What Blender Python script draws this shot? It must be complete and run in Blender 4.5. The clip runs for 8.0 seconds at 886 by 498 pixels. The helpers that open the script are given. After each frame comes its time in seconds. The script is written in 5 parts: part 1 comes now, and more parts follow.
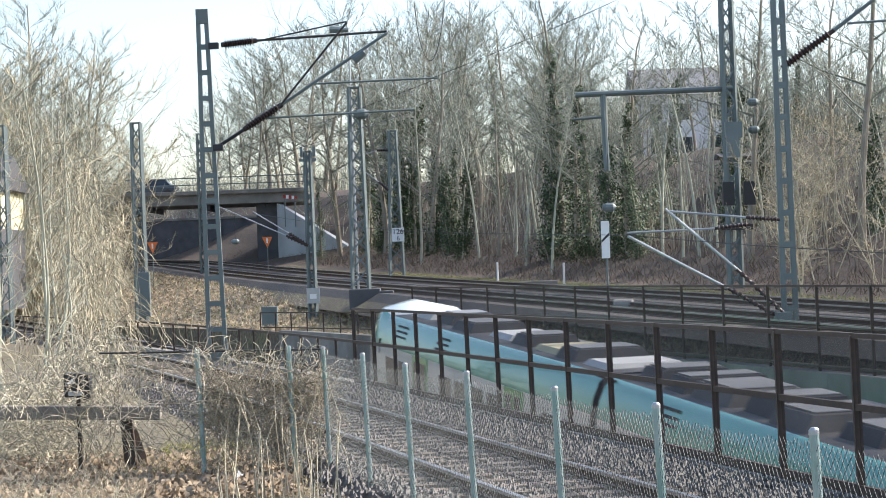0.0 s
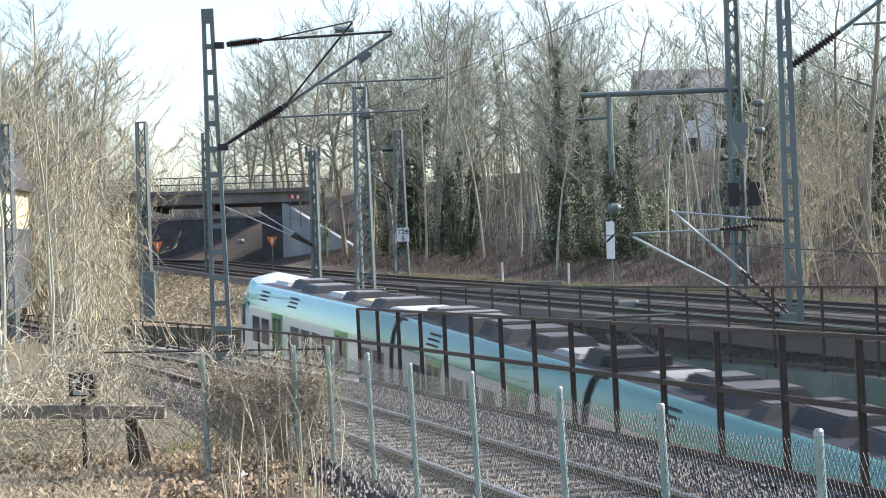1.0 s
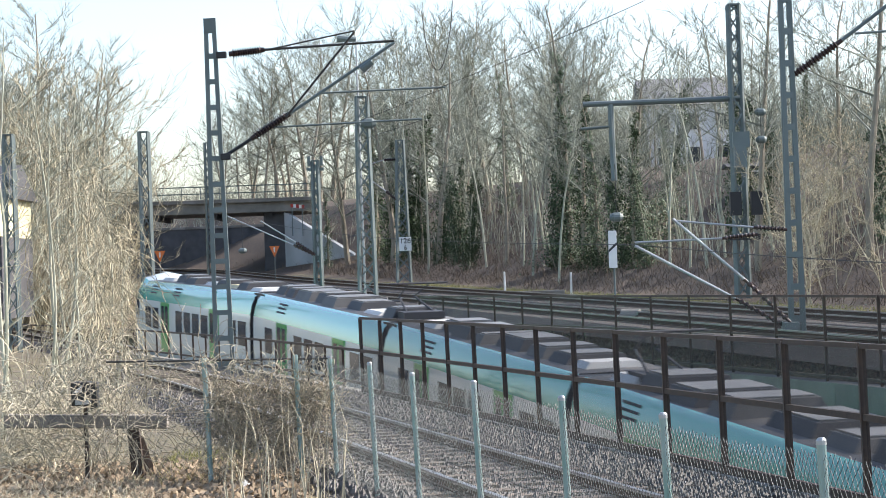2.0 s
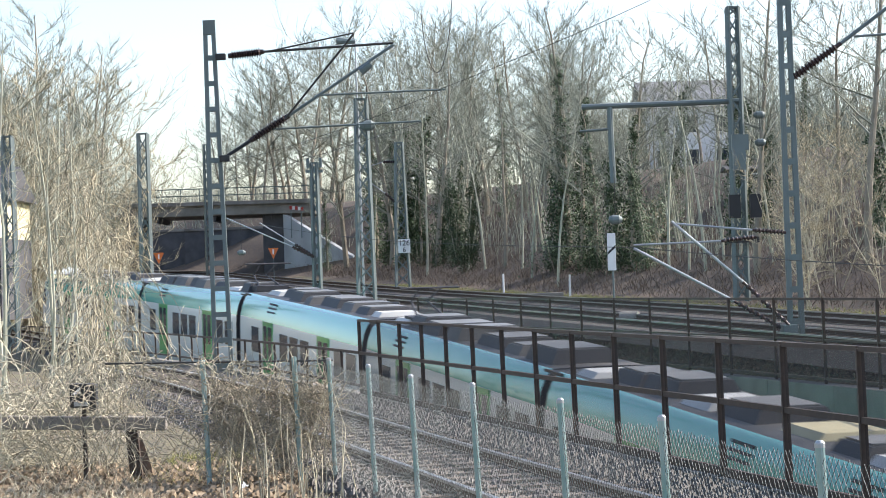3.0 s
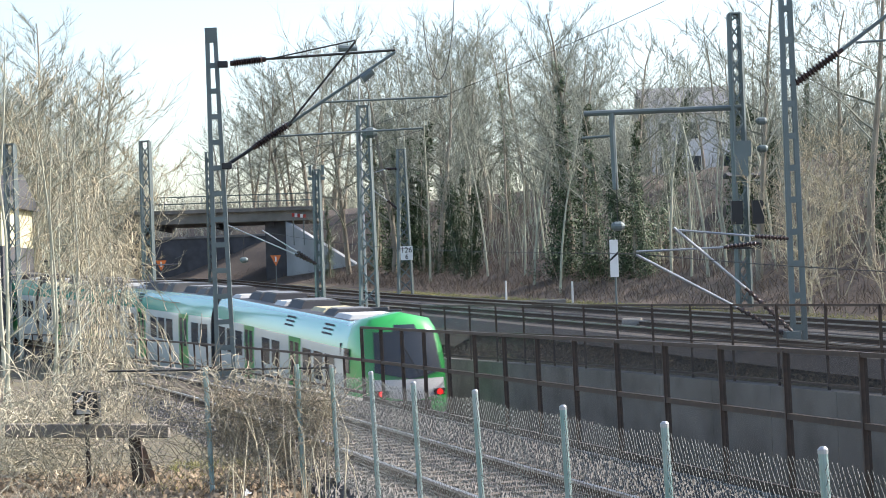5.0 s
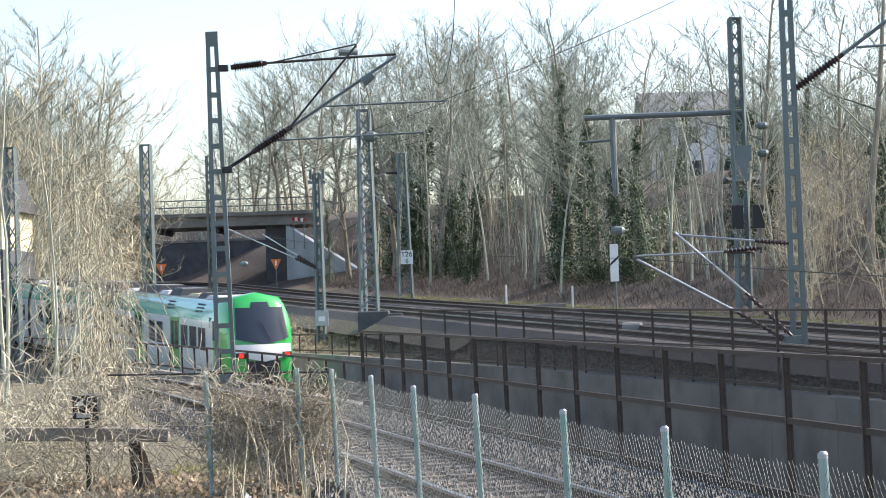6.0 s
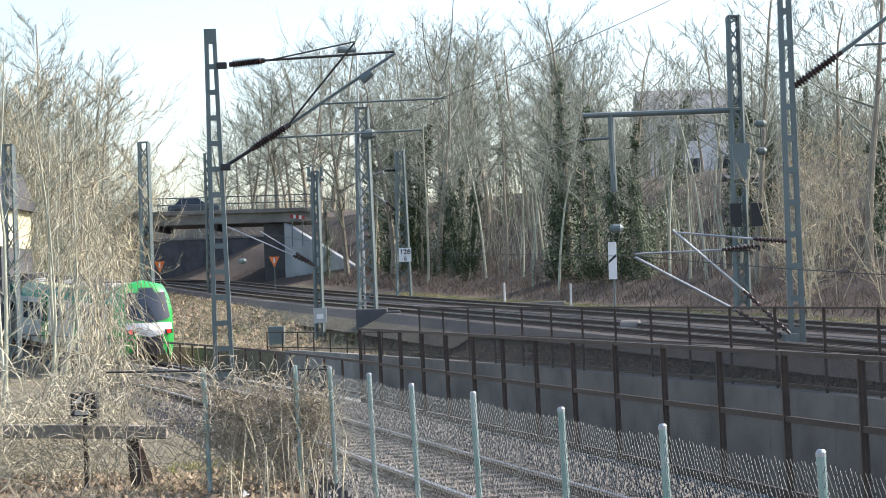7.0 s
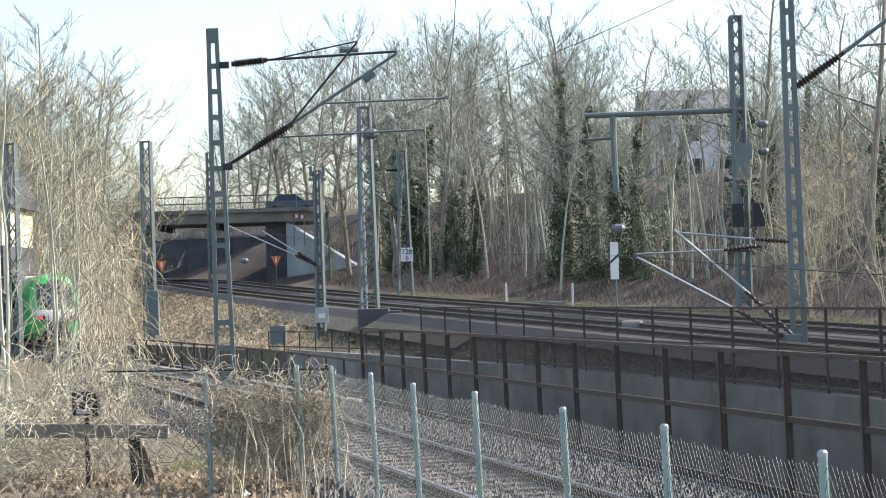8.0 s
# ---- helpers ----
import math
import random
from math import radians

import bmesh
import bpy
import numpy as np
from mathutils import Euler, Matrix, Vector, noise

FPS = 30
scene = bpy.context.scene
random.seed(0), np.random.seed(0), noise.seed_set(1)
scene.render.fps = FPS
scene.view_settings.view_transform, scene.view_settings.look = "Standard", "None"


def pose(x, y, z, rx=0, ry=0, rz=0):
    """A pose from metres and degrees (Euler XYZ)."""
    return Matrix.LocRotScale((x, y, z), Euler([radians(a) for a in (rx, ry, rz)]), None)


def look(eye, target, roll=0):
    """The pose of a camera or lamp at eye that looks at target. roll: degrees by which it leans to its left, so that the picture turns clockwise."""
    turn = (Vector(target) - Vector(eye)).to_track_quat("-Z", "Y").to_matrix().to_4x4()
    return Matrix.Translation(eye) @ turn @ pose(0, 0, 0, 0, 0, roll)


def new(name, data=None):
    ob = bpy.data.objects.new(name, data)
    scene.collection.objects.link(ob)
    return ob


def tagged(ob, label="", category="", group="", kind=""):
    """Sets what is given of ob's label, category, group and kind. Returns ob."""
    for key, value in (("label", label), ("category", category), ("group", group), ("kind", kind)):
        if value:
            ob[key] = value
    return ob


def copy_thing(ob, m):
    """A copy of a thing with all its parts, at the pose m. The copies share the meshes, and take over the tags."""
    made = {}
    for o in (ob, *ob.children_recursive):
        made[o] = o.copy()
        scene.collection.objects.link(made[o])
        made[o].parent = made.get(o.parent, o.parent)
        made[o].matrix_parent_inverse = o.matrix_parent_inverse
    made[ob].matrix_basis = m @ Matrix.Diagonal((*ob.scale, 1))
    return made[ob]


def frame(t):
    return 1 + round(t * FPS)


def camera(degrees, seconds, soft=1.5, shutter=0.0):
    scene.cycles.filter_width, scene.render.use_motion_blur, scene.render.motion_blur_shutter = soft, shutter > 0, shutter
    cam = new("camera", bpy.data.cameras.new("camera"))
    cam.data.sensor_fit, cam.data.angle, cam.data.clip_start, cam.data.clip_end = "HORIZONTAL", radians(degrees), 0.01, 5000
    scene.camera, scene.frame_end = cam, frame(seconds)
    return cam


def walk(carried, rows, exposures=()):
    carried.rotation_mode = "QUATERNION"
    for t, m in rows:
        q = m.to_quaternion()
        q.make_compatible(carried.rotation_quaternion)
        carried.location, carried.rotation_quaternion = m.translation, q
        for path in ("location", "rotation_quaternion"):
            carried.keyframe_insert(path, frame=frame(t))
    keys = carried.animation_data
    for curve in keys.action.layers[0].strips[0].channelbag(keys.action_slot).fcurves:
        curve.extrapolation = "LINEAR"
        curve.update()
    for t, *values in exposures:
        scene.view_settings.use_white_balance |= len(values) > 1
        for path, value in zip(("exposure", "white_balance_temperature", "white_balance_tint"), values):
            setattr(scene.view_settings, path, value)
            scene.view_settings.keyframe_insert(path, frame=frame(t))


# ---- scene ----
# ---- camera ----
cam = camera(25.0, 8.0, soft=0.95, shutter=0.4)
EYE, TILT, LEAN = 2.3, 1.14, 1.72
# seconds, turn to the left, tilt up and lean to the right, in degrees
ROWS = [
    (0.0, -0.250, -0.585, 0.317), (0.5, -0.159, -0.605, 0.186), (1.0, -0.110, -0.576, 0.161),
    (1.5, -0.034, -0.394, 0.241), (3.0, -0.078, -0.246, 0.115), (3.5, -0.008, -0.167, 0.253),
    (4.0, -0.001, -0.234, 0.260), (4.5, -0.008, -0.156, 0.275), (6.0, -0.001, 0.075, 0.161),
    (6.5, -0.020, 0.019, 0.181), (7.0, -0.051, 0.005, 0.096), (7.5, -0.051, -0.060, 0.087), (8.0, 0, 0, 0)]
walk(cam, [(t, pose(0, 0, EYE, 90 + TILT + b, LEAN + r, a)) for t, a, b, r in ROWS],
     exposures=[(0.0, 1.12, 6600, 12), (8.0, 1.12, 6600, 12)])

# ---- light ----
SUN_AZ, SUN_EL = 76.0, 36.0          # degrees from straight ahead towards the right, and up
world = bpy.data.worlds.new("sky")
scene.world = world
world.use_nodes = True
wn = world.node_tree.nodes
sky = wn.new("ShaderNodeTexSky")
sky.sky_type, sky.sun_disc = "NISHITA", False
sky.sun_elevation, sky.sun_rotation = radians(SUN_EL), radians(SUN_AZ)
sky.dust_density, sky.air_density, sky.ozone_density = 1.8, 1.0, 1.2
wn["Background"].inputs["Strength"].default_value = 0.15
world.node_tree.links.new(sky.outputs[0], wn["Background"].inputs["Color"])
sun = new("sun", bpy.data.lights.new("sun", "SUN"))
sun.data.energy, sun.data.angle, sun.data.color = 3.6, radians(0.6), (1.0, 0.955, 0.895)
az, el = radians(SUN_AZ), radians(SUN_EL)
sun.matrix_world = look((40 * math.sin(az), 40 * math.cos(az), 40), (0, 0, 40 - 40 * math.tan(el)))


# ---- materials ----
def material(name, color, rough=0.7, metal=0.0, other=None, scale=3.0, mix=0.5, bump=0.0, bump_scale=40.0, fine=None, island=0.0, spread=0.0):
    """A node material: a base colour broken up at two scales, bump, and a spread of value by island or object."""
    m = bpy.data.materials.new(name)
    m.use_nodes = True
    n, l = m.node_tree.nodes, m.node_tree.links
    b = n["Principled BSDF"]
    b.inputs["Roughness"].default_value, b.inputs["Metallic"].default_value = rough, metal
    co = n.new("ShaderNodeTexCoord")
    big = n.new("ShaderNodeTexNoise")
    big.inputs["Scale"].default_value, big.inputs["Detail"].default_value = scale, 6
    l.new(co.outputs["Object"], big.inputs["Vector"])
    ramp = n.new("ShaderNodeMapRange")
    ramp.inputs["From Min"].default_value, ramp.inputs["From Max"].default_value = 0.35, 0.68
    l.new(big.outputs["Fac"], ramp.inputs["Value"])
    mx = n.new("ShaderNodeMix")
    mx.data_type = "RGBA"
    mx.inputs["A"].default_value = (*color, 1)
    mx.inputs["B"].default_value = (*(other or [c * 0.6 for c in color]), 1)
    sc = n.new("ShaderNodeMath")
    sc.operation = "MULTIPLY"
    sc.inputs[1].default_value = mix
    l.new(ramp.outputs[0], sc.inputs[0])
    l.new(sc.outputs[0], mx.inputs["Factor"])
    out = mx.outputs["Result"]
    small = n.new("ShaderNodeTexNoise")
    small.inputs["Scale"].default_value, small.inputs["Detail"].default_value = bump_scale, 4
    l.new(co.outputs["Object"], small.inputs["Vector"])
    if fine:
        r2 = n.new("ShaderNodeMapRange")
        r2.inputs["From Min"].default_value, r2.inputs["From Max"].default_value = 0.42, 0.62
        l.new(small.outputs["Fac"], r2.inputs["Value"])
        m2 = n.new("ShaderNodeMix")
        m2.data_type = "RGBA"
        l.new(r2.outputs[0], m2.inputs["Factor"])
        l.new(out, m2.inputs["A"])
        m2.inputs["B"].default_value = (*fine, 1)
        out = m2.outputs["Result"]
    if island or spread:
        src = n.new("ShaderNodeNewGeometry").outputs["Random Per Island"] if island else n.new("ShaderNodeObjectInfo").outputs["Random"]
        a = island or spread
        mr = n.new("ShaderNodeMapRange")
        mr.inputs["To Min"].default_value, mr.inputs["To Max"].default_value = 1 - a, 1 + a
        l.new(src, mr.inputs["Value"])
        hv = n.new("ShaderNodeHueSaturation")
        l.new(mr.outputs[0], hv.inputs["Value"])
        l.new(out, hv.inputs["Color"])
        out = hv.outputs["Color"]
    l.new(out, b.inputs["Base Color"])
    if bump:
        bp = n.new("ShaderNodeBump")
        bp.inputs["Strength"].default_value, bp.inputs["Distance"].default_value = bump, 0.03
        l.new(small.outputs["Fac"], bp.inputs["Height"])
        l.new(bp.outputs[0], b.inputs["Normal"])
    return m


def screen_material(name, color, open_share):
    """A fine woven screen that lets part of the light through."""
    m = material(name, color, 0.8, 0.2, scale=1.2, mix=0.6)
    n, l = m.node_tree.nodes, m.node_tree.links
    t = n.new("ShaderNodeBsdfTransparent")
    mx = n.new("ShaderNodeMixShader")
    mx.inputs[0].default_value = open_share
    l.new(n["Principled BSDF"].outputs[0], mx.inputs[1])
    l.new(t.outputs[0], mx.inputs[2])
    l.new(mx.outputs[0], n["Material Output"].inputs["Surface"])
    return m


def glow_material(name, color, strength):
    m = material(name, color, 0.3)
    b = m.node_tree.nodes["Principled BSDF"]
    b.inputs["Emission Color"].default_value, b.inputs["Emission Strength"].default_value = (*color, 1), strength
    return m


M = {
    "soil": material("soil", (0.15, 0.12, 0.085), 0.95, other=(0.22, 0.20, 0.10), scale=0.35, mix=0.9, bump=0.6, bump_scale=9, fine=(0.085, 0.065, 0.045)),
    "ballast": material("ballast", (0.085, 0.077, 0.07), 0.6, other=(0.06, 0.052, 0.045), scale=1.5, mix=0.7, island=0.5),
    "bed": material("bed", (0.06, 0.052, 0.046), 0.95, other=(0.038, 0.032, 0.028), scale=2, mix=0.8, bump=1.0, bump_scale=18, fine=(0.10, 0.092, 0.085)),
    "sleeper": material("sleeper", (0.16, 0.125, 0.095), 0.9, other=(0.30, 0.25, 0.20), scale=5, bump=0.4, spread=0.25),
    "rail_side": material("rail_side", (0.10, 0.065, 0.045), 0.8, 0.3, scale=4),
    "rail_top": material("rail_top", (0.45, 0.43, 0.42), 0.28, 0.9, scale=3, mix=0.3),
    "concrete": material("concrete", (0.26, 0.248, 0.22), 0.9, other=(0.135, 0.128, 0.11), scale=0.8, mix=0.9, bump=0.3, bump_scale=25),
    "rust": material("rust", (0.055, 0.037, 0.028), 0.6, 0.2, other=(0.042, 0.029, 0.022), scale=4, bump=0.1, bump_scale=14, fine=(0.07, 0.045, 0.032)),
    "screen": screen_material("screen", (0.060, 0.050, 0.043), 0.55),
    "mast": material("mast", (0.145, 0.18, 0.18), 0.55, 0.25, other=(0.11, 0.135, 0.125), scale=1.5, bump=0.1, spread=0.12),
    "galvanized": material("galvanized", (0.42, 0.44, 0.45), 0.42, 0.7, scale=2, mix=0.4),
    "insulator": material("insulator", (0.055, 0.035, 0.03), 0.25, scale=4),
    "wire": material("wire", (0.07, 0.07, 0.065), 0.6, 0.5, scale=2),
    "postgreen": material("postgreen", (0.20, 0.33, 0.31), 0.35, 0.3, other=(0.40, 0.46, 0.46), scale=3, mix=0.7),
    "linkmesh": material("linkmesh", (0.085, 0.105, 0.10), 0.6, 0.0, scale=3),
    "wood": material("wood", (0.27, 0.24, 0.205), 0.85, other=(0.15, 0.13, 0.11), scale=6, bump=0.4),
    "twig": material("twig", (0.48, 0.43, 0.31), 0.85, island=0.5),
    "bark": material("bark", (0.30, 0.265, 0.205), 0.9, other=(0.15, 0.12, 0.085), scale=2.5, bump=0.4, island=0.3),
    "branch": material("branch", (0.275, 0.285, 0.225), 0.9, island=0.45),
    "palebark": material("palebark", (0.44, 0.45, 0.345), 0.85, other=(0.28, 0.25, 0.19), scale=2.5, island=0.35),
    "dry": material("dry", (0.55, 0.46, 0.29), 0.9, island=0.45),
    "rustleaf": material("rustleaf", (0.31, 0.235, 0.155), 0.85, island=0.5),
    "thicket": material("thicket", (0.47, 0.41, 0.28), 0.9, island=0.55),
    "climber": material("climber", (0.42, 0.365, 0.265), 0.9, island=0.5),
    "litter": material("litter", (0.085, 0.066, 0.052), 0.95, other=(0.05, 0.04, 0.034), scale=0.5, mix=0.8, bump=0.6, bump_scale=9, fine=(0.14, 0.10, 0.07)),
    # dark mast block; also stands for shade under and beyond the bridge
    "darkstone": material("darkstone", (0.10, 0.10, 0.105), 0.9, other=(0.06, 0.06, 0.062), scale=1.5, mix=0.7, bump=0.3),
    "ivy": material("ivy", (0.06, 0.095, 0.042), 0.6, island=0.6),
    "grass": material("grass", (0.30, 0.29, 0.11), 0.9, island=0.45),
    "white": material("white", (0.78, 0.78, 0.76), 0.5, scale=2, mix=0.15),
    "black": material("black", (0.02, 0.02, 0.022), 0.5, scale=3),
    "orange": material("orange", (0.75, 0.20, 0.05), 0.6, scale=6, mix=0.3),
    "train_green": material("train_green", (0.03, 0.42, 0.085), 0.28, scale=0.4, mix=0.12),
    "train_teal": material("train_teal", (0.11, 0.50, 0.37), 0.16, scale=0.5, mix=0.1),
    "train_silver": material("train_silver", (0.76, 0.81, 0.77), 0.3, 0.0, scale=0.5, mix=0.15),
    "train_dark": material("train_dark", (0.045, 0.045, 0.05), 0.6, scale=2, mix=0.5),
    "train_roof": material("train_roof", (0.12, 0.115, 0.11), 0.6, other=(0.05, 0.05, 0.05), scale=1.2, mix=0.7),
    "train_lid": material("train_lid", (0.20, 0.195, 0.185), 0.45, other=(0.10, 0.10, 0.095), scale=1.5, mix=0.6),
    "train_tan": material("train_tan", (0.52, 0.46, 0.28), 0.6, scale=1.5, mix=0.5),
    "train_cover": material("train_cover", (0.55, 0.55, 0.53), 0.5, other=(0.38, 0.37, 0.34), scale=1.2, mix=0.6),
    "glass": material("glass", (0.035, 0.045, 0.06), 0.08, scale=1, mix=0.2),
    "tail": glow_material("tail", (1.0, 0.02, 0.015), 1.1),
    "yellow": material("yellow", (0.72, 0.66, 0.42), 0.85, scale=0.5, mix=0.2),
    "render": material("render", (0.74, 0.75, 0.76), 0.85, scale=0.5, mix=0.2),
    "slate": material("slate", (0.20, 0.20, 0.21), 0.7, scale=1, mix=0.5, bump=0.3),
    "roof": material("roof", (0.085, 0.085, 0.09), 0.8, scale=1, mix=0.5, bump=0.3),
    "car_a": material("car_a", (0.10, 0.12, 0.14), 0.25, 0.3, scale=1, mix=0.1),
}

for k in ("train_teal", "train_green", "train_silver"):
    coat = M[k].node_tree.nodes["Principled BSDF"]
    coat.inputs["Coat Weight"].default_value, coat.inputs["Coat Roughness"].default_value = 1.0, 0.06


# ---- mesh helpers ----
class Soup:
    """Vertices and faces gathered for one mesh."""

    def __init__(self):
        self.v, self.f, self.s = [], [], []

    def box(self, m, x, y, z, slot=0):
        """A box of half sizes x, y, z at the pose m."""
        i = len(self.v)
        for a, b, c in ((-1, -1, -1), (1, -1, -1), (1, 1, -1), (-1, 1, -1), (-1, -1, 1), (1, -1, 1), (1, 1, 1), (-1, 1, 1)):
            self.v.append(tuple(m @ Vector((a * x, b * y, c * z))))
        for q in ((0, 3, 2, 1), (4, 5, 6, 7), (0, 1, 5, 4), (1, 2, 6, 5), (2, 3, 7, 6), (3, 0, 4, 7)):
            self.f.append(tuple(i + k for k in q))
            self.s.append(slot)

    def at(self, x, y, z, hx, hy, hz, slot=0):
        self.box(Matrix.Translation((x, y, z)), hx, hy, hz, slot)

    def bar(self, a, b, w, h=None, slot=0):
        """A square bar from a to b, w wide and h high."""
        a, b = Vector(a), Vector(b)
        d = b - a
        m = Matrix.Translation((a + b) / 2) @ d.to_track_quat("Y", "Z").to_matrix().to_4x4()
        self.box(m, w / 2, d.length / 2, (h or w) / 2, slot)

    def tube(self, a, b, r0, r1=None, n=8, slot=0, caps=True):
        """A round tapered tube from a to b."""
        a, b = Vector(a), Vector(b)
        q = (b - a).to_track_quat("Z", "Y")
        i = len(self.v)
        for p, r in ((a, r0), (b, r0 if r1 is None else r1)):
            for k in range(n):
                w = 2 * math.pi * k / n
                self.v.append(tuple(p + q @ Vector((r * math.cos(w), r * math.sin(w), 0))))
        for k in range(n):
            self.f.append((i + k, i + (k + 1) % n, i + n + (k + 1) % n, i + n + k))
            self.s.append(slot)
        if caps:
            self.f += [tuple(i + n + k for k in range(n)), tuple(i + n - 1 - k for k in range(n))]
            self.s += [slot, slot]

    def line(self, pts, r, n=4, slot=0):
        """A bent round wire through points."""
        for a, b in zip(pts[:-1], pts[1:]):
            self.tube(a, b, r, r, n, slot, False)

    def quad(self, *p, slot=0):
        i = len(self.v)
        self.v += [tuple(k) for k in p]
        self.f.append(tuple(range(i, i + len(p))))
        self.s.append(slot)

    def mesh(self, name, mats, smooth=False):
        me = bpy.data.meshes.new(name)
        me.from_pydata(self.v, [], self.f)
        for k in (mats if isinstance(mats, (list, tuple)) else [mats]):
            me.materials.append(M[k])
        if any(self.s):
            me.polygons.foreach_set("material_index", self.s)
        if smooth:
            me.polygons.foreach_set("use_smooth", [True] * len(self.f))
        me.update()
        return me


def part(name, soup, mats, parent=None, label="", smooth=False, bevel=0.0):
    """Link a soup as one mesh object under a thing or a part."""
    ob = new(name, soup.mesh(name, mats, smooth) if isinstance(soup, Soup) else soup)
    if parent:
        ob.parent = parent
    if label:
        tagged(ob, label)
    if bevel:
        bv = ob.modifiers.new("edge", "BEVEL")
        bv.width, bv.segments, bv.limit_method = bevel, 2, "ANGLE"
    return ob


def thing(name, label, category, m=None, group="", kind=""):
    ob = tagged(new(name), label, category, group, kind)
    if m is not None:
        ob.matrix_basis = m
    return ob


# ---- the lie of the land ----
def x_low(y):
    """The line of the sunken track, in a long left curve."""
    return 14 - 0.25 * y - 0.00182 * max(0.0, y - 38) ** 2


def z_low(y):
    """Rail height of the sunken track, on its ramp."""
    if y < 70:
        return -1.43 + 0.0605 * (max(y, -5) - 70)
    return -1.43 + 0.04 * (min(y, 125) - 70)


def x_main(y):
    return 22 - 0.258 * y - 0.00005 * max(0.0, y - 60) ** 2 - 0.008 * max(0.0, min(y, 200) - 150) ** 2


def z_main(y):
    """Rail height of the main line, climbing slowly to the bridge."""
    return 0.9 + 0.019 * (y - 45) + 0.00009 * max(0.0, min(y, 190) - 88) ** 2


def smooth(a, b, x):
    t = min(1.0, max(0.0, (x - a) / (b - a)))
    return t * t * (3 - 2 * t)


def blend(a, b, t):
    return a + (b - a) * t


def ground_z(x, y):
    q, p = x - x_low(y), x - x_main(y)
    low, high = z_low(y) - 0.45, z_main(y) - 0.35
    near = -0.32 + 0.9 * smooth(16, 2, y) * smooth(-8.8, -11, q)
    if y > 62:
        near = blend(near, low + 0.05, smooth(62, 90, y) * smooth(-12, -6, q) if y < 90 else 1.0)
    if q < -4.95:
        z = near
    elif q < 2.95:
        z = low
    else:
        gap = x_main(y) - x_low(y)
        far = smooth(62, 74, y)
        t = smooth(blend(3.0, 4.0, far), max(3.6, gap - blend(3.4, 2.4, far)), q)
        z = blend(max(low, min(-0.05, high)), high, t)
        if p > 6.5:
            z = high + 6.8 * smooth(6.5, 27, p) + 0.35 * noise.noise((x * 0.3, y * 0.3, 0)) * smooth(6.5, 10, p)
    if y > 150 and q < 0:
        z = blend(z, high + 3, smooth(150, 185, y))
    return z


# ---- structure: ground, tracks, trough ----
def ground():
    qs = [-900, -400, -200, -120, -80, -60, -45] + [-36 + 1.5 * k for k in range(14)] + [-15 + 0.75 * k for k in range(14)] + [-4.96, -4.94, -3.5, -1.5, 0, 1.5, 2.94, 2.96, 3.3]
    qs += [4 + 0.8 * k for k in range(60)] + [55, 60, 66, 74, 90, 120, 200, 400, 900]
    ys = [-900, -300, -120, -70] + [-40 + 2.0 * k for k in range(121)] + [210, 230, 260, 320, 450, 700, 1400, 3000]
    v, f = [], []
    for y in ys:
        yy = min(max(y, -60), 150)
        for q in qs:
            x = x_low(yy) + q - 0.6 * max(0, y - 150) * (1 if y < 400 else 0)
            v.append((x, y, ground_z(x_low(yy) + q, yy) if y < 150 else blend(ground_z(x_low(150) + q, 150), 10.5, smooth(168, 230, y))))
    w = len(qs)
    for i in range(len(ys) - 1):
        for j in range(w - 1):
            a = i * w + j
            f.append((a, a + 1, a + w + 1, a + w))
    me = bpy.data.meshes.new("ground")
    me.from_pydata(v, [], f)
    me.materials.append(M["soil"])
    me.materials.append(M["litter"])
    for poly in me.polygons:
        c = poly.center
        # leaf mould on the bank; beyond the bridge the dark colour stands for shade
        if (40 < c.y < 175 and 6.8 < c.x - x_main(min(c.y, 150)) < 48) or (152 < c.y < 260 and -60 < c.x < 20):
            poly.material_index = 1
    ob = tagged(new("ground", me), "dry brown soil and grass banks of a railway cutting", "ground", kind="structure")
    return ob


ground()


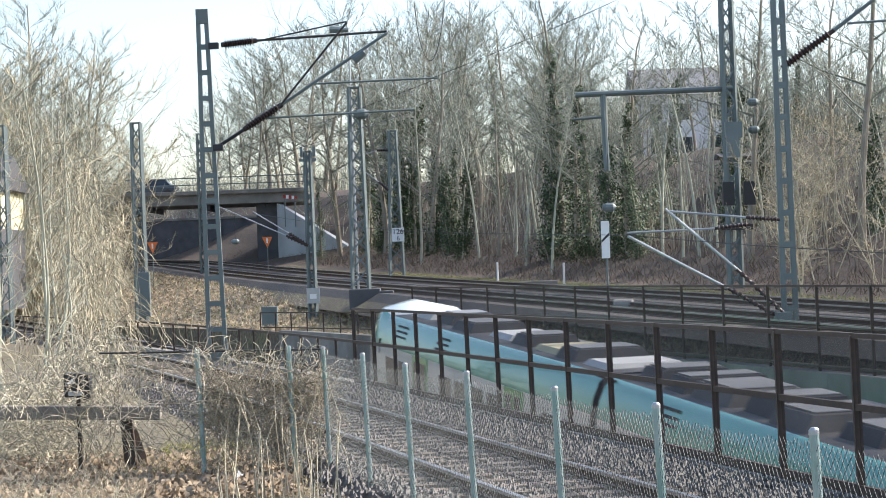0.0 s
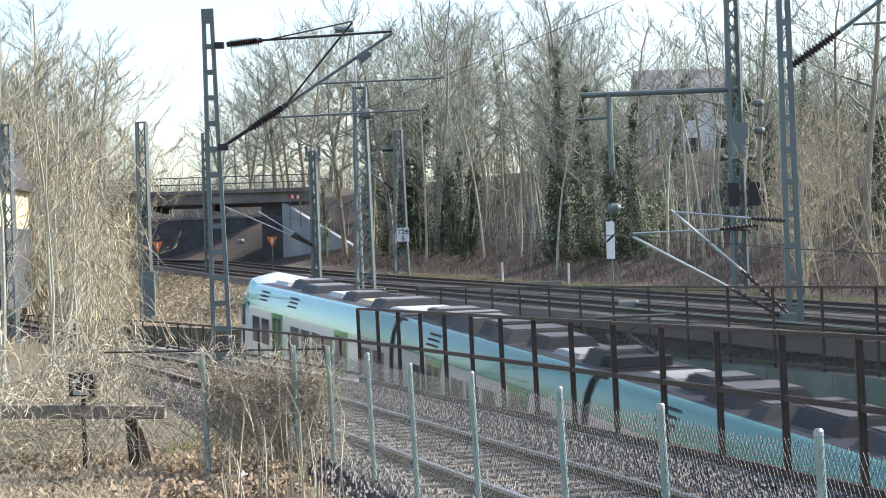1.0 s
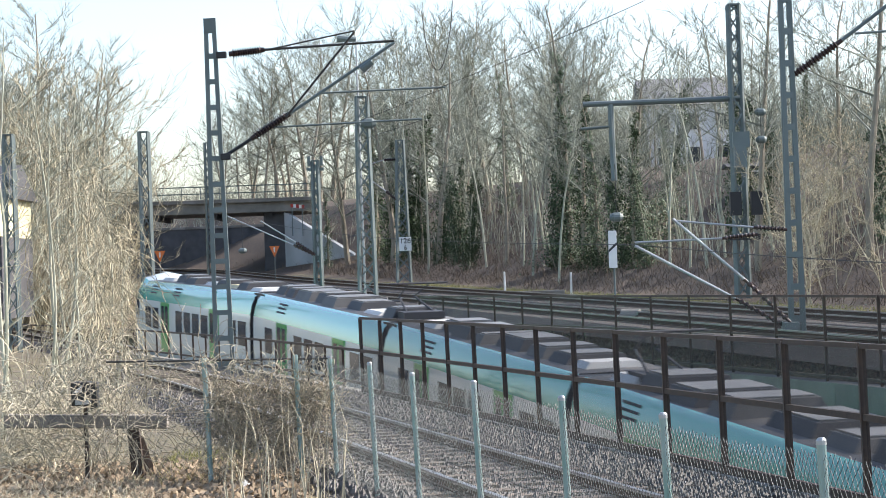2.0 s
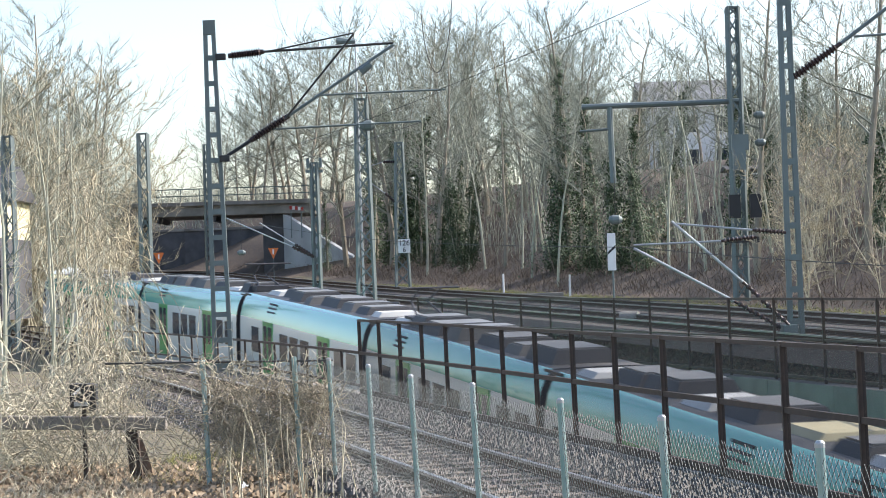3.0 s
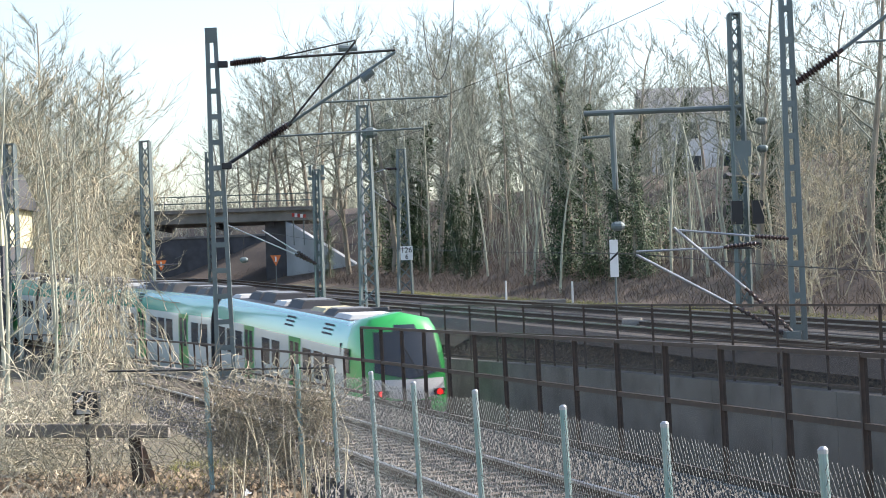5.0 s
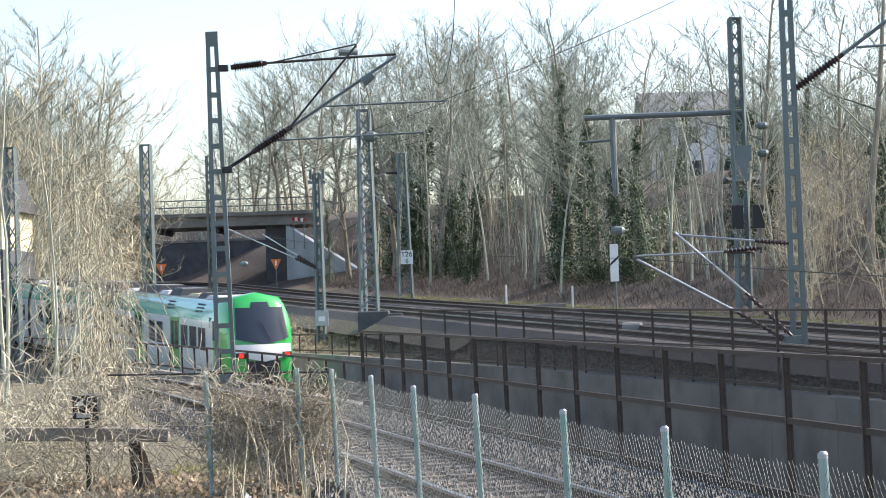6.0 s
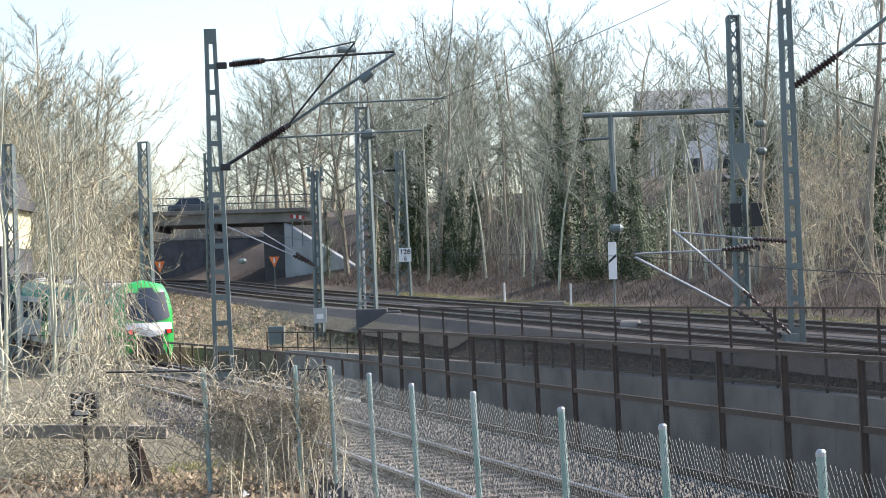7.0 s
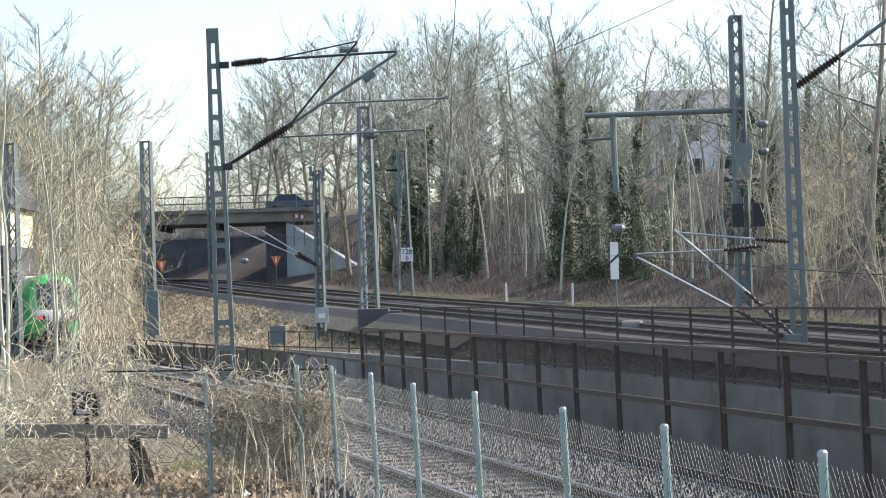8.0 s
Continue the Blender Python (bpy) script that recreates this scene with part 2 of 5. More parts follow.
def track(name, label, line, height, y0, y1, step, sleepers_from, sleepers_to, verge=((2.3, -0.46),)):
    """Ballast bed, two rails and sleepers along a line."""
    top = thing(name, label, "track", kind="structure")

    def frame_at(y):
        d = Vector((line(y + 0.5) - line(y - 0.5), 1, 0)).normalized()
        return Vector((line(y), y, height(y))), d, Vector((d.y, -d.x, 0))

    n = int((y1 - y0) / step)
    bed, edge = Soup(), Soup()
    base = [(-2.1, -0.46), (-1.6, -0.16), (1.6, -0.16), *verge]
    for k in range(n):
        a, b = frame_at(y0 + k * step), frame_at(y0 + (k + 1) * step)
        shoulder = name == "main_track" and y0 + k * step >= 65
        prof = [(-2.9, -0.9)] + base if shoulder else base
        for j, ((q0, z0), (q1, z1)) in enumerate(zip(prof[:-1], prof[1:])):
            (edge if shoulder and j == 0 else bed).quad(a[0] + a[2] * q0 + Vector((0, 0, z0)), a[0] + a[2] * q1 + Vector((0, 0, z1)), b[0] + b[2] * q1 + Vector((0, 0, z1)), b[0] + b[2] * q0 + Vector((0, 0, z0)))
    part("ballast_bed", bed, "bed", top)
    if edge.v:
        part("earth_shoulder", edge, "soil", top)
    for side in (-0.75, 0.75):
        r = Soup()
        for k in range(n):
            a, b = frame_at(y0 + k * step), frame_at(y0 + (k + 1) * step)
            for w, z, h, s in ((0.14, -0.125, 0.025, 0), (0.03, -0.07, 0.09, 0), (0.07, -0.02, 0.036, 1)):
                p0, p1 = a[0] + a[2] * side + Vector((0, 0, z)), b[0] + b[2] * side + Vector((0, 0, z))
                r.bar(p0, p1, w, h, s)
        part("rail", r, ["rail_side", "rail_top"], top)
    sl = Soup()
    sl.box(Matrix.Identity(4), 1.3, 0.13, 0.09)
    me = sl.mesh("sleeper", "sleeper")
    y, k = sleepers_from, 0
    while y < sleepers_to and k < 290:
        p, d, r = frame_at(y)
        ob = new("sleeper", me)
        ob.parent = top
        ob.matrix_basis = Matrix.Translation(p + Vector((0, 0, -0.215 if name == "near_track" else -0.25))) @ Matrix.Rotation(math.atan2(-d.x, d.y), 4, "Z")
        y += 0.62 * d.y
        k += 1
    return top


def x_near(y):
    return x_low(y) - 7.4


track("near_track", "rusty single track on grey stone ballast with wooden sleepers", x_near, lambda y: -0.02, -30, 62, 4, 14, 60, ((2.3, -0.12), (2.42, -0.4)))
track("sunken_track", "curved track on dark ballast in a concrete trough", x_low, z_low, -60, 128, 4, 30, 120)
for k, off in enumerate((-2.1, 2.1)):
    track("main_track", "dark main line track on ballast running under the bridge", lambda y, o=off: x_main(y) + o, z_main, 0, 200, 5, 34, 160)


def stones():
    """Loose ballast stones beside the near track."""
    rng = np.random.default_rng(4)
    s = Soup()
    for k in range(19000):
        y = rng.uniform(14, 46)
        q = rng.uniform(-2.2, 2.32)
        if abs(abs(q) - 0.75) < 0.06:
            continue
        r = rng.uniform(0.026, 0.055)
        edge = max(0, -q - 1.6) * 0.43
        c = Vector((x_near(y) + q, y, -0.2 - edge + r * 0.6 + (0.05 + 0.04 * max(0, q - 1.5) if abs(q) > 1.3 else 0)))
        i = len(s.v)
        for d in ((1, 0, 0), (0, 1, 0), (-1, 0, 0), (0, -1, 0), (0, 0, 1)):
            s.v.append(tuple(c + Vector(d) * r * rng.uniform(0.6, 1.3)))
        for q4 in ((0, 1, 4), (1, 2, 4), (2, 3, 4), (3, 0, 4)):
            s.f.append(tuple(i + t for t in q4))
            s.s.append(0)
    tagged(part("ballast_stones", s, "ballast"), "loose grey and brown ballast stones", "ballast", kind="stuff")


stones()


def wall_along(name, label, q0, q1, y0, y1, top_z, step=3.0):
    """A concrete retaining wall of the trough, cast in bays."""
    top = thing(name, label, "retaining wall", kind="structure")
    y = y0
    while y < y1 - 0.1:
        s = Soup()
        e = min(y + step - 0.02, y1)
        pts = []
        for yy in (y, e):
            for q in (q0, q1):
                pts.append((x_low(yy) + q, yy))
        za, zb = z_low(y) - 0.6, z_low(e) - 0.6
        ta, tb = top_z(y), top_z(e)
        b = [(*pts[0], za), (*pts[1], za), (*pts[3], zb), (*pts[2], zb)]
        t = [(*pts[0], ta), (*pts[1], ta), (*pts[3], tb), (*pts[2], tb)]
        s.quad(*t)
        s.quad(*b[::-1])
        for k in range(4):
            j = (k + 1) % 4
            s.quad(b[k], b[j], t[j], t[k])
        part("panel", s, "concrete", top)
        y += step
    return top


wall_along("trough_wall_near", "grey concrete retaining wall of the track trough", -5.12, -4.8, -40, 74, lambda y: -0.07)
wall_along("trough_wall_far", "stained grey concrete retaining wall of the track trough", 2.9, 3.35, -40, 80, lambda y: max(0.05, z_low(y) + 0.2))


# ---- fences ----
def steel_fence():
    """Rusty steel fence with screens: two rails, posts and infill."""
    q = -5.0
    top = thing("screen_fence", "rusty brown steel fence with fine dark mesh infill", "fence", kind="structure")
    lean = -0.018
    ys = [10.63 + 1.788 * k for k in range(19)]
    z0, z1, z2 = -0.05, 0.80, 1.5
    for y in ys:
        s = Soup()
        s.bar((x_low(y) + q, y, z0 - 0.25), (x_low(y) + q + lean * 1.6, y, z2), 0.075, 0.075)
        s.at(x_low(y) + q + 0.0, y, z0 - 0.04, 0.09, 0.09, 0.02)
        part("post", s, "rust", top)
    for a, b in zip(ys[:-1], ys[1:]):
        for z, h in ((z0 + 0.02, 0.13), (z1, 0.065), (z2, 0.05)):
            s = Soup()
            s.bar((x_low(a) + q + lean * z, a + 0.04, z), (x_low(b) + q + lean * z, b - 0.04, z), 0.06, h)
            part("rail", s, "rust", top)
        for za, zb in ((z0 + 0.07, z1 - 0.03), (z1 + 0.03, z2 - 0.03)):
            s = Soup()
            xa, xb = x_low(a) + q, x_low(b) + q
            s.quad((xa + lean * za, a + 0.045, za), (xb + lean * za, b - 0.045, za), (xb + lean * zb, b - 0.045, zb), (xa + lean * zb, a + 0.045, zb))
            part("screen", s, "screen", top, "fine dark wire mesh screen")
    # the low railing that carries on past the screens
    rail = thing("railing", "low rusty steel railing with thin posts beside the curve", "railing", kind="structure")
    y, ys = ys[-1], []
    while y < 96:
        ys.append(y)
        y += 1.83
    for y in ys[1:]:
        s = Soup()
        s.bar((x_low(y) + q, y, -0.5), (x_low(y) + q + lean, y, 0.80), 0.055)
        part("post", s, "rust", rail)
    for a, b in zip(ys[:-1], ys[1:]):
        for z in (0.80, 0.1):
            s = Soup()
            s.bar((x_low(a) + q, a, z), (x_low(b) + q, b, z), 0.05, 0.06)
            part("rail", s, "rust", rail)
    # the fence on the far side of the trough
    far = thing("screen_fence", "rusty brown steel fence beyond the sunken track", "fence", kind="structure")
    q, y, ys = 3.1, 14.0, []
    while y < 66:
        ys.append(y)
        y += 2.25
    for y in ys:
        s = Soup()
        s.bar((x_low(y) + q, y, 0.0), (x_low(y) + q + lean, y, 1.72), 0.055)
        part("post", s, "rust", far)
    for a, b in zip(ys[:-1], ys[1:]):
        for z, h in ((0.15, 0.05), (0.9, 0.035), (1.70, 0.05)):
            s = Soup()
            s.bar((x_low(a) + q, a, z), (x_low(b) + q, b, z), 0.05, h)
            part("rail", s, "rust", far)
        s = Soup()
        s.quad((x_low(a) + q, a + 0.05, 0.18), (x_low(b) + q, b - 0.05, 0.18), (x_low(b) + q, b - 0.05, 1.67), (x_low(a) + q, a + 0.05, 1.67))
        part("screen", s, "screen_far", far)
    far_rail = thing("railing", "low rusty railing at the end of the trough", "railing", kind="structure")
    y = ys[-1]
    ys = [y + 1.9 * k for k in range(10)]
    for y in ys:
        s = Soup()
        s.bar((x_low(y) + q, y, -1.2), (x_low(y) + q, y, 0.9 - 0.01 * (y - ys[0])), 0.05)
        part("post", s, "rust", far_rail)
    for a, b in zip(ys[:-1], ys[1:]):
        for z in (0.9, 0.3):
            s = Soup()
            s.bar((x_low(a) + q, a, z - 0.01 * (a - ys[0])), (x_low(b) + q, b, z - 0.01 * (b - ys[0])), 0.045)
            part("rail", s, "rust", far_rail)


M["screen_far"] = screen_material("screen_far", (0.07, 0.06, 0.053), 0.68)
steel_fence()


def link_mesh(a, b, za, zb, low_a, low_b, pitch=0.06, seed=0, sag=0.03):
    """Woven wire between two posts: zigzag wires in real diamonds."""
    rng = np.random.default_rng(seed)
    a, b = Vector(a), Vector(b)
    s = Soup()
    L = (b - a).length
    n = int(L / (pitch / 2))
    wave = rng.uniform(0, 6)
    for k in range(n):
        t = (k + 0.5) / n
        base = a.lerp(b, t)
        top = blend(za, zb, t) - sag * math.sin(math.pi * t) + 0.012 * math.sin(k * 0.9 + wave)
        bottom = blend(low_a, low_b, t)
        m = int((top - bottom) / (pitch * 0.8))
        d = (b - a).normalized() * pitch * 0.28
        pts = []
        for j in range(m + 1):
            z = top - j * pitch * 0.8
            sway = 0.012 * math.sin(z * 4 + k * 0.13)
            p = base + d * (1 if (j + k) % 2 else -1)
            pts.append(Vector((p.x + sway, p.y, z)))
        s.line(pts, 0.0017, 3)
    return s


def link_fence():
    top = thing("chain_link_fence", "green steel post fence with sagging grey chain-link mesh", "fence", kind="structure")
    places = [(-1.45, 25.5, 1.34), (-0.86, 23.1, 1.34), (-0.34, 21.04, 1.3), (0.27, 18.6, 1.32), (0.93, 15.96, 1.31), (1.49, 13.7, 1.31), (2.11, 11.26, 1.31), (2.73, 8.9, 1.31)]
    xy, ys, tops = [(x + 0.045, y) for x, y, z in places], [y for x, y, z in places], [z for x, y, z in places]
    for (x, y), z in zip(xy, tops):
        s = Soup()
        s.tube((x, y, -0.4), (x - 0.028 * 1.8, y, z), 0.028, n=12)
        post = part("post", s, "postgreen", top, smooth=False)
        c2 = Soup()
        c2.tube((x - 0.05, y, z - 0.02), (x - 0.0505, y, z + 0.006), 0.031, 0.030, 12)
        c2.tube((x - 0.05, y, z + 0.006), (x - 0.0505, y, z + 0.02), 0.030, 0.018, 12)
        part("cap", c2, "galvanized", post)
    for k in range(len(ys) - 1):
        (xa, ya), (xb, yb) = xy[k], xy[k + 1]
        part("wire_mesh", link_mesh((xa - 0.04, ya, 0), (xb - 0.04, yb, 0), tops[k] - 0.06, tops[k + 1] - 0.06, -0.35, -0.35, seed=k, pitch=0.055), "linkmesh", top)
        s = Soup()
        for z in (0.5,):
            s.line([Vector((xa - 0.03, ya, z + 0.05)), Vector(((xa + xb) / 2 - 0.03, (ya + yb) / 2, z - 0.02)), Vector((xb - 0.03, yb, z + 0.03))], 0.003, 3)
        part("tension_wire", s, "wire", top)
    # the stretch that turns away, grown over with climbers
    side = thing("chain_link_fence", "overgrown chain-link fence with green steel posts and a dark top rail", "fence", kind="structure")
    xs = [xy[0][0], xy[0][0] - 0.45, xy[0][0] - 1.62, xy[0][0] - 3.9, xy[0][0] - 6.0]
    yb = ys[0] + 0.1
    for x in xs[1:3]:
        s = Soup()
        s.tube((x, yb, -0.4), (x - 0.05, yb, 1.38), 0.034, n=10)
        part("post", s, "postgreen", side)
    for k in range(3):
        part("wire_mesh", link_mesh((xs[k], yb, 0), (xs[k + 1], yb, 0), 1.36, 1.36, -0.2, -0.2, seed=20 + k, pitch=0.08), "linkmesh", side)
    s = Soup()
    s.tube((xs[0], yb, 1.32), (xs[2] - 1.3, yb, 1.37), 0.013, n=8)
    part("top_rail", s, "wire", side)


link_fence()


# ---- bridge ----
def bridge():
    y = 160.0
    top = thing("road_bridge", "dark concrete road bridge with steel railing over the main line", "bridge")
    s = Soup()
    s.at(-21, y + 4, 8.45, 11, 4.4, 0.42)
    part("deck", s, "concrete", top, bevel=0.05)
    s = Soup()
    s.at(-21, y - 0.5, 9.0, 11, 0.2, 0.16)
    part("edge_beam", s, "concrete", top, bevel=0.03)
    # girders and abutments coloured darker than the deck for the shade below it
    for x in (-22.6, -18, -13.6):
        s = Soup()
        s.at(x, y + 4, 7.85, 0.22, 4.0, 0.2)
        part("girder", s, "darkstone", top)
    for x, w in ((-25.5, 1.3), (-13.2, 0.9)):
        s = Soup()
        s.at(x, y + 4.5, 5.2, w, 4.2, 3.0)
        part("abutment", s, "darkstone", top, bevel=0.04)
    # wing wall falling towards the camera side
    s = Soup()
    a = [(-12.4, y - 0.2, 2), (-6.6, y - 7, 2), (-6.6, y - 7, 4.3), (-12.4, y - 0.2, 8.0)]
    b = [(p[0] + 0.3, p[1] + 0.45, p[2]) for p in a]
    s.quad(*a)
    s.quad(*b[::-1])
    for k in range(4):
        s.quad(a[k], b[k], b[(k + 1) % 4], a[(k + 1) % 4])
    part("wing_wall", s, "plaster_dark", top, "pale grey concrete wing wall")
    for k in range(15):
        s = Soup()
        s.bar((-31 + k * 1.5, y - 0.5, 9.1), (-31 + k * 1.5, y - 0.5, 10.2), 0.06)
        part("railing_post", s, "mast", top)
    for z in (9.65, 10.2):
        s = Soup()
        s.bar((-31, y - 0.5, z), (-10, y - 0.5, z), 0.06, 0.08)
        part("handrail", s, "mast", top)


def cutting_wall():
    """The retaining wall that closes the cutting beyond the bridge, cast in bays with a coping; its dark colour stands
    for the shade there.
    """
    top = thing("cutting_wall", "mottled retaining wall beyond the bridge, coloured dark for the shade there", "retaining wall", kind="structure")
    for k in range(8):
        s = Soup()
        s.at(-28 + 2.1 * k, 180 - 0.4 * k, 5.0, 1.03, 0.3, 2.4)
        part("bay", s, "darkstone", top)
        s = Soup()
        s.at(-28 + 2.1 * k, 180 - 0.4 * k, 7.5, 1.04, 0.42, 0.1)
        part("coping", s, "concrete", top)


cutting_wall()
M["plaster_dark"] = material("plaster_dark", (0.42, 0.45, 0.46), 0.9, other=(0.28, 0.30, 0.30), scale=0.5, mix=0.7)
bridge()


# ---- catenary masts ----
def batten_mast(name, label, x, y, z0, z1, w0, w1, lean=0.0):
    """Two flat legs tied by plates."""
    top = thing(name, label, "catenary mast", pose(x, y, z0, 0, math.degrees(lean)), group="catenary masts")
    h = z1 - z0
    for side in (-1, 1):
        s = Soup()
        s.bar((side * w0 / 2, 0, 0), (side * w1 / 2, 0, h), 0.11, 0.12)
        part("leg", s, "mast", top, bevel=0.008)
    z = 0.5
    while z < h - 0.1:
        w = blend(w0, w1, z / h)
        s = Soup()
        s.at(0, -0.05, z, w / 2, 0.012, 0.07)
        s.at(0, 0.05, z, w / 2, 0.012, 0.07)
        part("batten", s, "mast", top)
        z += 0.72
    s = Soup()
    s.at(0, 0, h - 0.2, w1 / 2 + 0.06, 0.075, 0.2)
    part("cap", s, "mast", top)
    return top


def lattice_mast(name, label, x, y, z0, z1, w0, w1, bay=0.8, mat="mast", group="catenary masts"):
    """Four corner angles with crossed flats on each side."""
    top = thing(name, label, "catenary mast", pose(x, y, z0), group=group)
    h = z1 - z0
    s = Soup()
    for a, b in ((-1, -1), (1, -1), (1, 1), (-1, 1)):
        c = Soup()
        c.bar((a * w0 / 2, b * w0 / 2, 0), (a * w1 / 2, b * w1 / 2, h), 0.11)
        part("leg", c, mat, top)
    z, k = 0.1, 0
    while z < h - bay * 0.5:
        e = min(z + bay, h)
        wa, wb = blend(w0, w1, z / h) / 2, blend(w0, w1, e / h) / 2
        for (a, b), (c, d) in (((-1, -1), (1, -1)), ((1, 1), (-1, 1)), ((1, -1), (1, 1)), ((-1, 1), (-1, -1))):
            if k % 2:
                a, b, c, d = c, d, a, b
            s.bar((a * wa, b * wa, z), (c * wb, d * wb, e), 0.06, 0.06)
        z, k = e, k + 1
    part("lattice", s, mat, top)
    s = Soup()
    s.at(0, 0, h, w1 / 2 + 0.05, w1 / 2 + 0.05, 0.03)
    part("cap", s, mat, top)
    return top


def insulator(name, a, b, parent, n=7, r=0.085):
    """A ribbed insulator on a rod from a to b."""
    a, b = Vector(a), Vector(b)
    s = Soup()
    q = (b - a).to_track_quat("Z", "Y")
    prof = [(0.0, r * 0.5)]
    for k in range(n):
        c = 0.12 + 0.76 * k / (n - 1)
        prof += [(c - 0.3 / n, r * 0.5), (c - 0.05 / n, r), (c + 0.12 / n, r * 0.85), (c + 0.3 / n, r * 0.5)]
    prof.append((1.0, r * 0.5))
    for t, w in prof:
        s.v += [tuple(a.lerp(b, t) + q @ Vector((w * math.cos(j * 0.6283), w * math.sin(j * 0.6283), 0))) for j in range(10)]
    for k in range(len(prof) - 1):
        for j in range(10):
            s.f.append((k * 10 + j, k * 10 + (j + 1) % 10, k * 10 + 10 + (j + 1) % 10, k * 10 + 10 + j))
            s.s.append(0)
    return part(name, s, "insulator", parent, "dark brown ribbed insulator", smooth=False)


def tube_part(name, a, b, r, parent, mat="wire", label=""):
    s = Soup()
    s.tube(a, b, r, n=8)
    return part(name, s, mat, parent, label)


def cantilever_near():
    """The bracket on the batten mast: top tube, slanted strut, registration tubes."""
    y = 56.0
    t = thing("cantilever", "green-grey catenary bracket with brown ribbed insulators", "catenary bracket")
    insulator("insulator", (-5.75, y, 8.78), (-4.75, y, 8.87), t, 12, 0.15)
    tube_part("top_tube", (-4.75, y, 8.87), (-1.1, y, 9.0), 0.035, t)
    tube_part("stay", (-4.75, y, 8.85), (-2.2, y - 0.3, 9.28), 0.022, t)
    tube_part("clevis", (-5.95, y, 5.92), (-5.2, y, 6.38), 0.05, t, "black")
    insulator("insulator", (-5.2, y, 6.38), (-4.1, y, 7.05), t, 12, 0.15)
    tube_part("strut", (-4.1, y, 7.05), (-1.1, y, 8.95), 0.045, t, "mast")
    tube_part("strut", (-4.2, y - 0.1, 6.95), (-2.2, y - 0.3, 9.25), 0.032, t)
    tube_part("registration_tube", (-4.9, y, 6.68), (-0.4, y, 6.78), 0.028, t, "mast")
    tube_part("registration_tube", (-3.2, y, 7.6), (0.3, y, 7.65), 0.028, t, "mast")
    for x, z in ((-5.95, 8.75), (-5.92, 5.9)):
        s = Soup()
        s.at(x, y - 0.1, z, 0.14, 0.1, 0.09)
        part("clamp", s, "black", t, bevel=0.02)
    s = Soup()
    s.tube((-2.05, y - 0.1, 8.2), (-1.75, y - 0.1, 8.42), 0.13, 0.1, 10)
    part("weight", s, "mast", t)
    s = Soup()
    s.line([Vector((-0.3 + 0.9 * (k / 14), y, 9.8 - 2.0 * math.sin(math.pi * k / 14) ** 0.6 + k * 0.05)) for k in range(15)], 0.012)
    part("jumper_wire", s, "wire", t)


batten_mast("catenary_mast", "grey-green steel catenary mast of two legs with batten plates", -6.14, 56, -0.4, 9.8, 0.47, 0.22, -0.012)
batten_mast("catenary_mast", "tall grey-green batten mast beside the sunken track", 7.98, 45, -0.1, 9.6, 0.27, 0.18, -0.004)
lattice_mast("catenary_mast", "grey lattice catenary mast beyond the curve", -15.4, 105, -0.2, 10.5, 0.55, 0.45)
lattice_mast("catenary_mast", "grey lattice catenary mast near the bridge", -15.0, 130, 0.5, 11.6, 0.3, 0.24, 0.6)
lattice_mast("catenary_mast", "heavy grey lattice mast on a concrete block", -2.95, 80, 1.6, 9.65, 0.66, 0.42, 0.7)
lattice_mast("catenary_mast", "grey lattice mast with a kilometre sign", -1.95, 105, 2.0, 9.6, 0.72, 0.36, 0.7)
lattice_mast("catenary_mast", "heavy grey-green lattice portal mast", 10.85, 72, 1.2, 11.8, 0.42, 0.36, 0.6)
lattice_mast("catenary_mast", "grey lattice mast among the bare shrubs", -19.3, 90, -0.4, 9.4, 0.5, 0.4)
cantilever_near()


def foundation():
    s = Soup()
    s.at(-2.8, 80, 1.05, 0.62, 0.62, 0.55)
    s.at(-2.2, 79.6, 1.0, 0.55, 0.2, 0.5)
    tagged(part("mast_foundation", s, "darkstone", bevel=0.04), "dark concrete foundation block under a mast", "foundation")


foundation()


def portal():
    t = thing("catenary_portal", "grey steel portal beam with hanging post", "catenary bracket")
    tube_part("beam", (5.3, 72, 8.38), (11.0, 72, 8.42), 0.1, t, "mast")
    tube_part("hanging_post", (6.3, 72, 8.35), (6.35, 72, 5.6), 0.11, t, "mast")
    tube_part("arm", (5.2, 72, 7.5), (6.3, 72, 7.55), 0.05, t, "mast")
    s = Soup()
    s.at(10.9, 71.6, 6.9, 0.3, 0.12, 0.28)
    s.at(10.85, 71.55, 6.3, 0.22, 0.12, 0.4)
    part("box", s, "mast", t)
    for x in (10.6, 11.35):
        s = Soup()
        s.at(x, 71.4, 4.6, 0.2, 0.15, 0.42)
        part("tension_weight", s, "black", t)
    s = Soup()
    s.at(10.9, 71.5, 3.4, 0.55, 0.12, 0.1)
    part("bracket", s, "black", t)


portal()


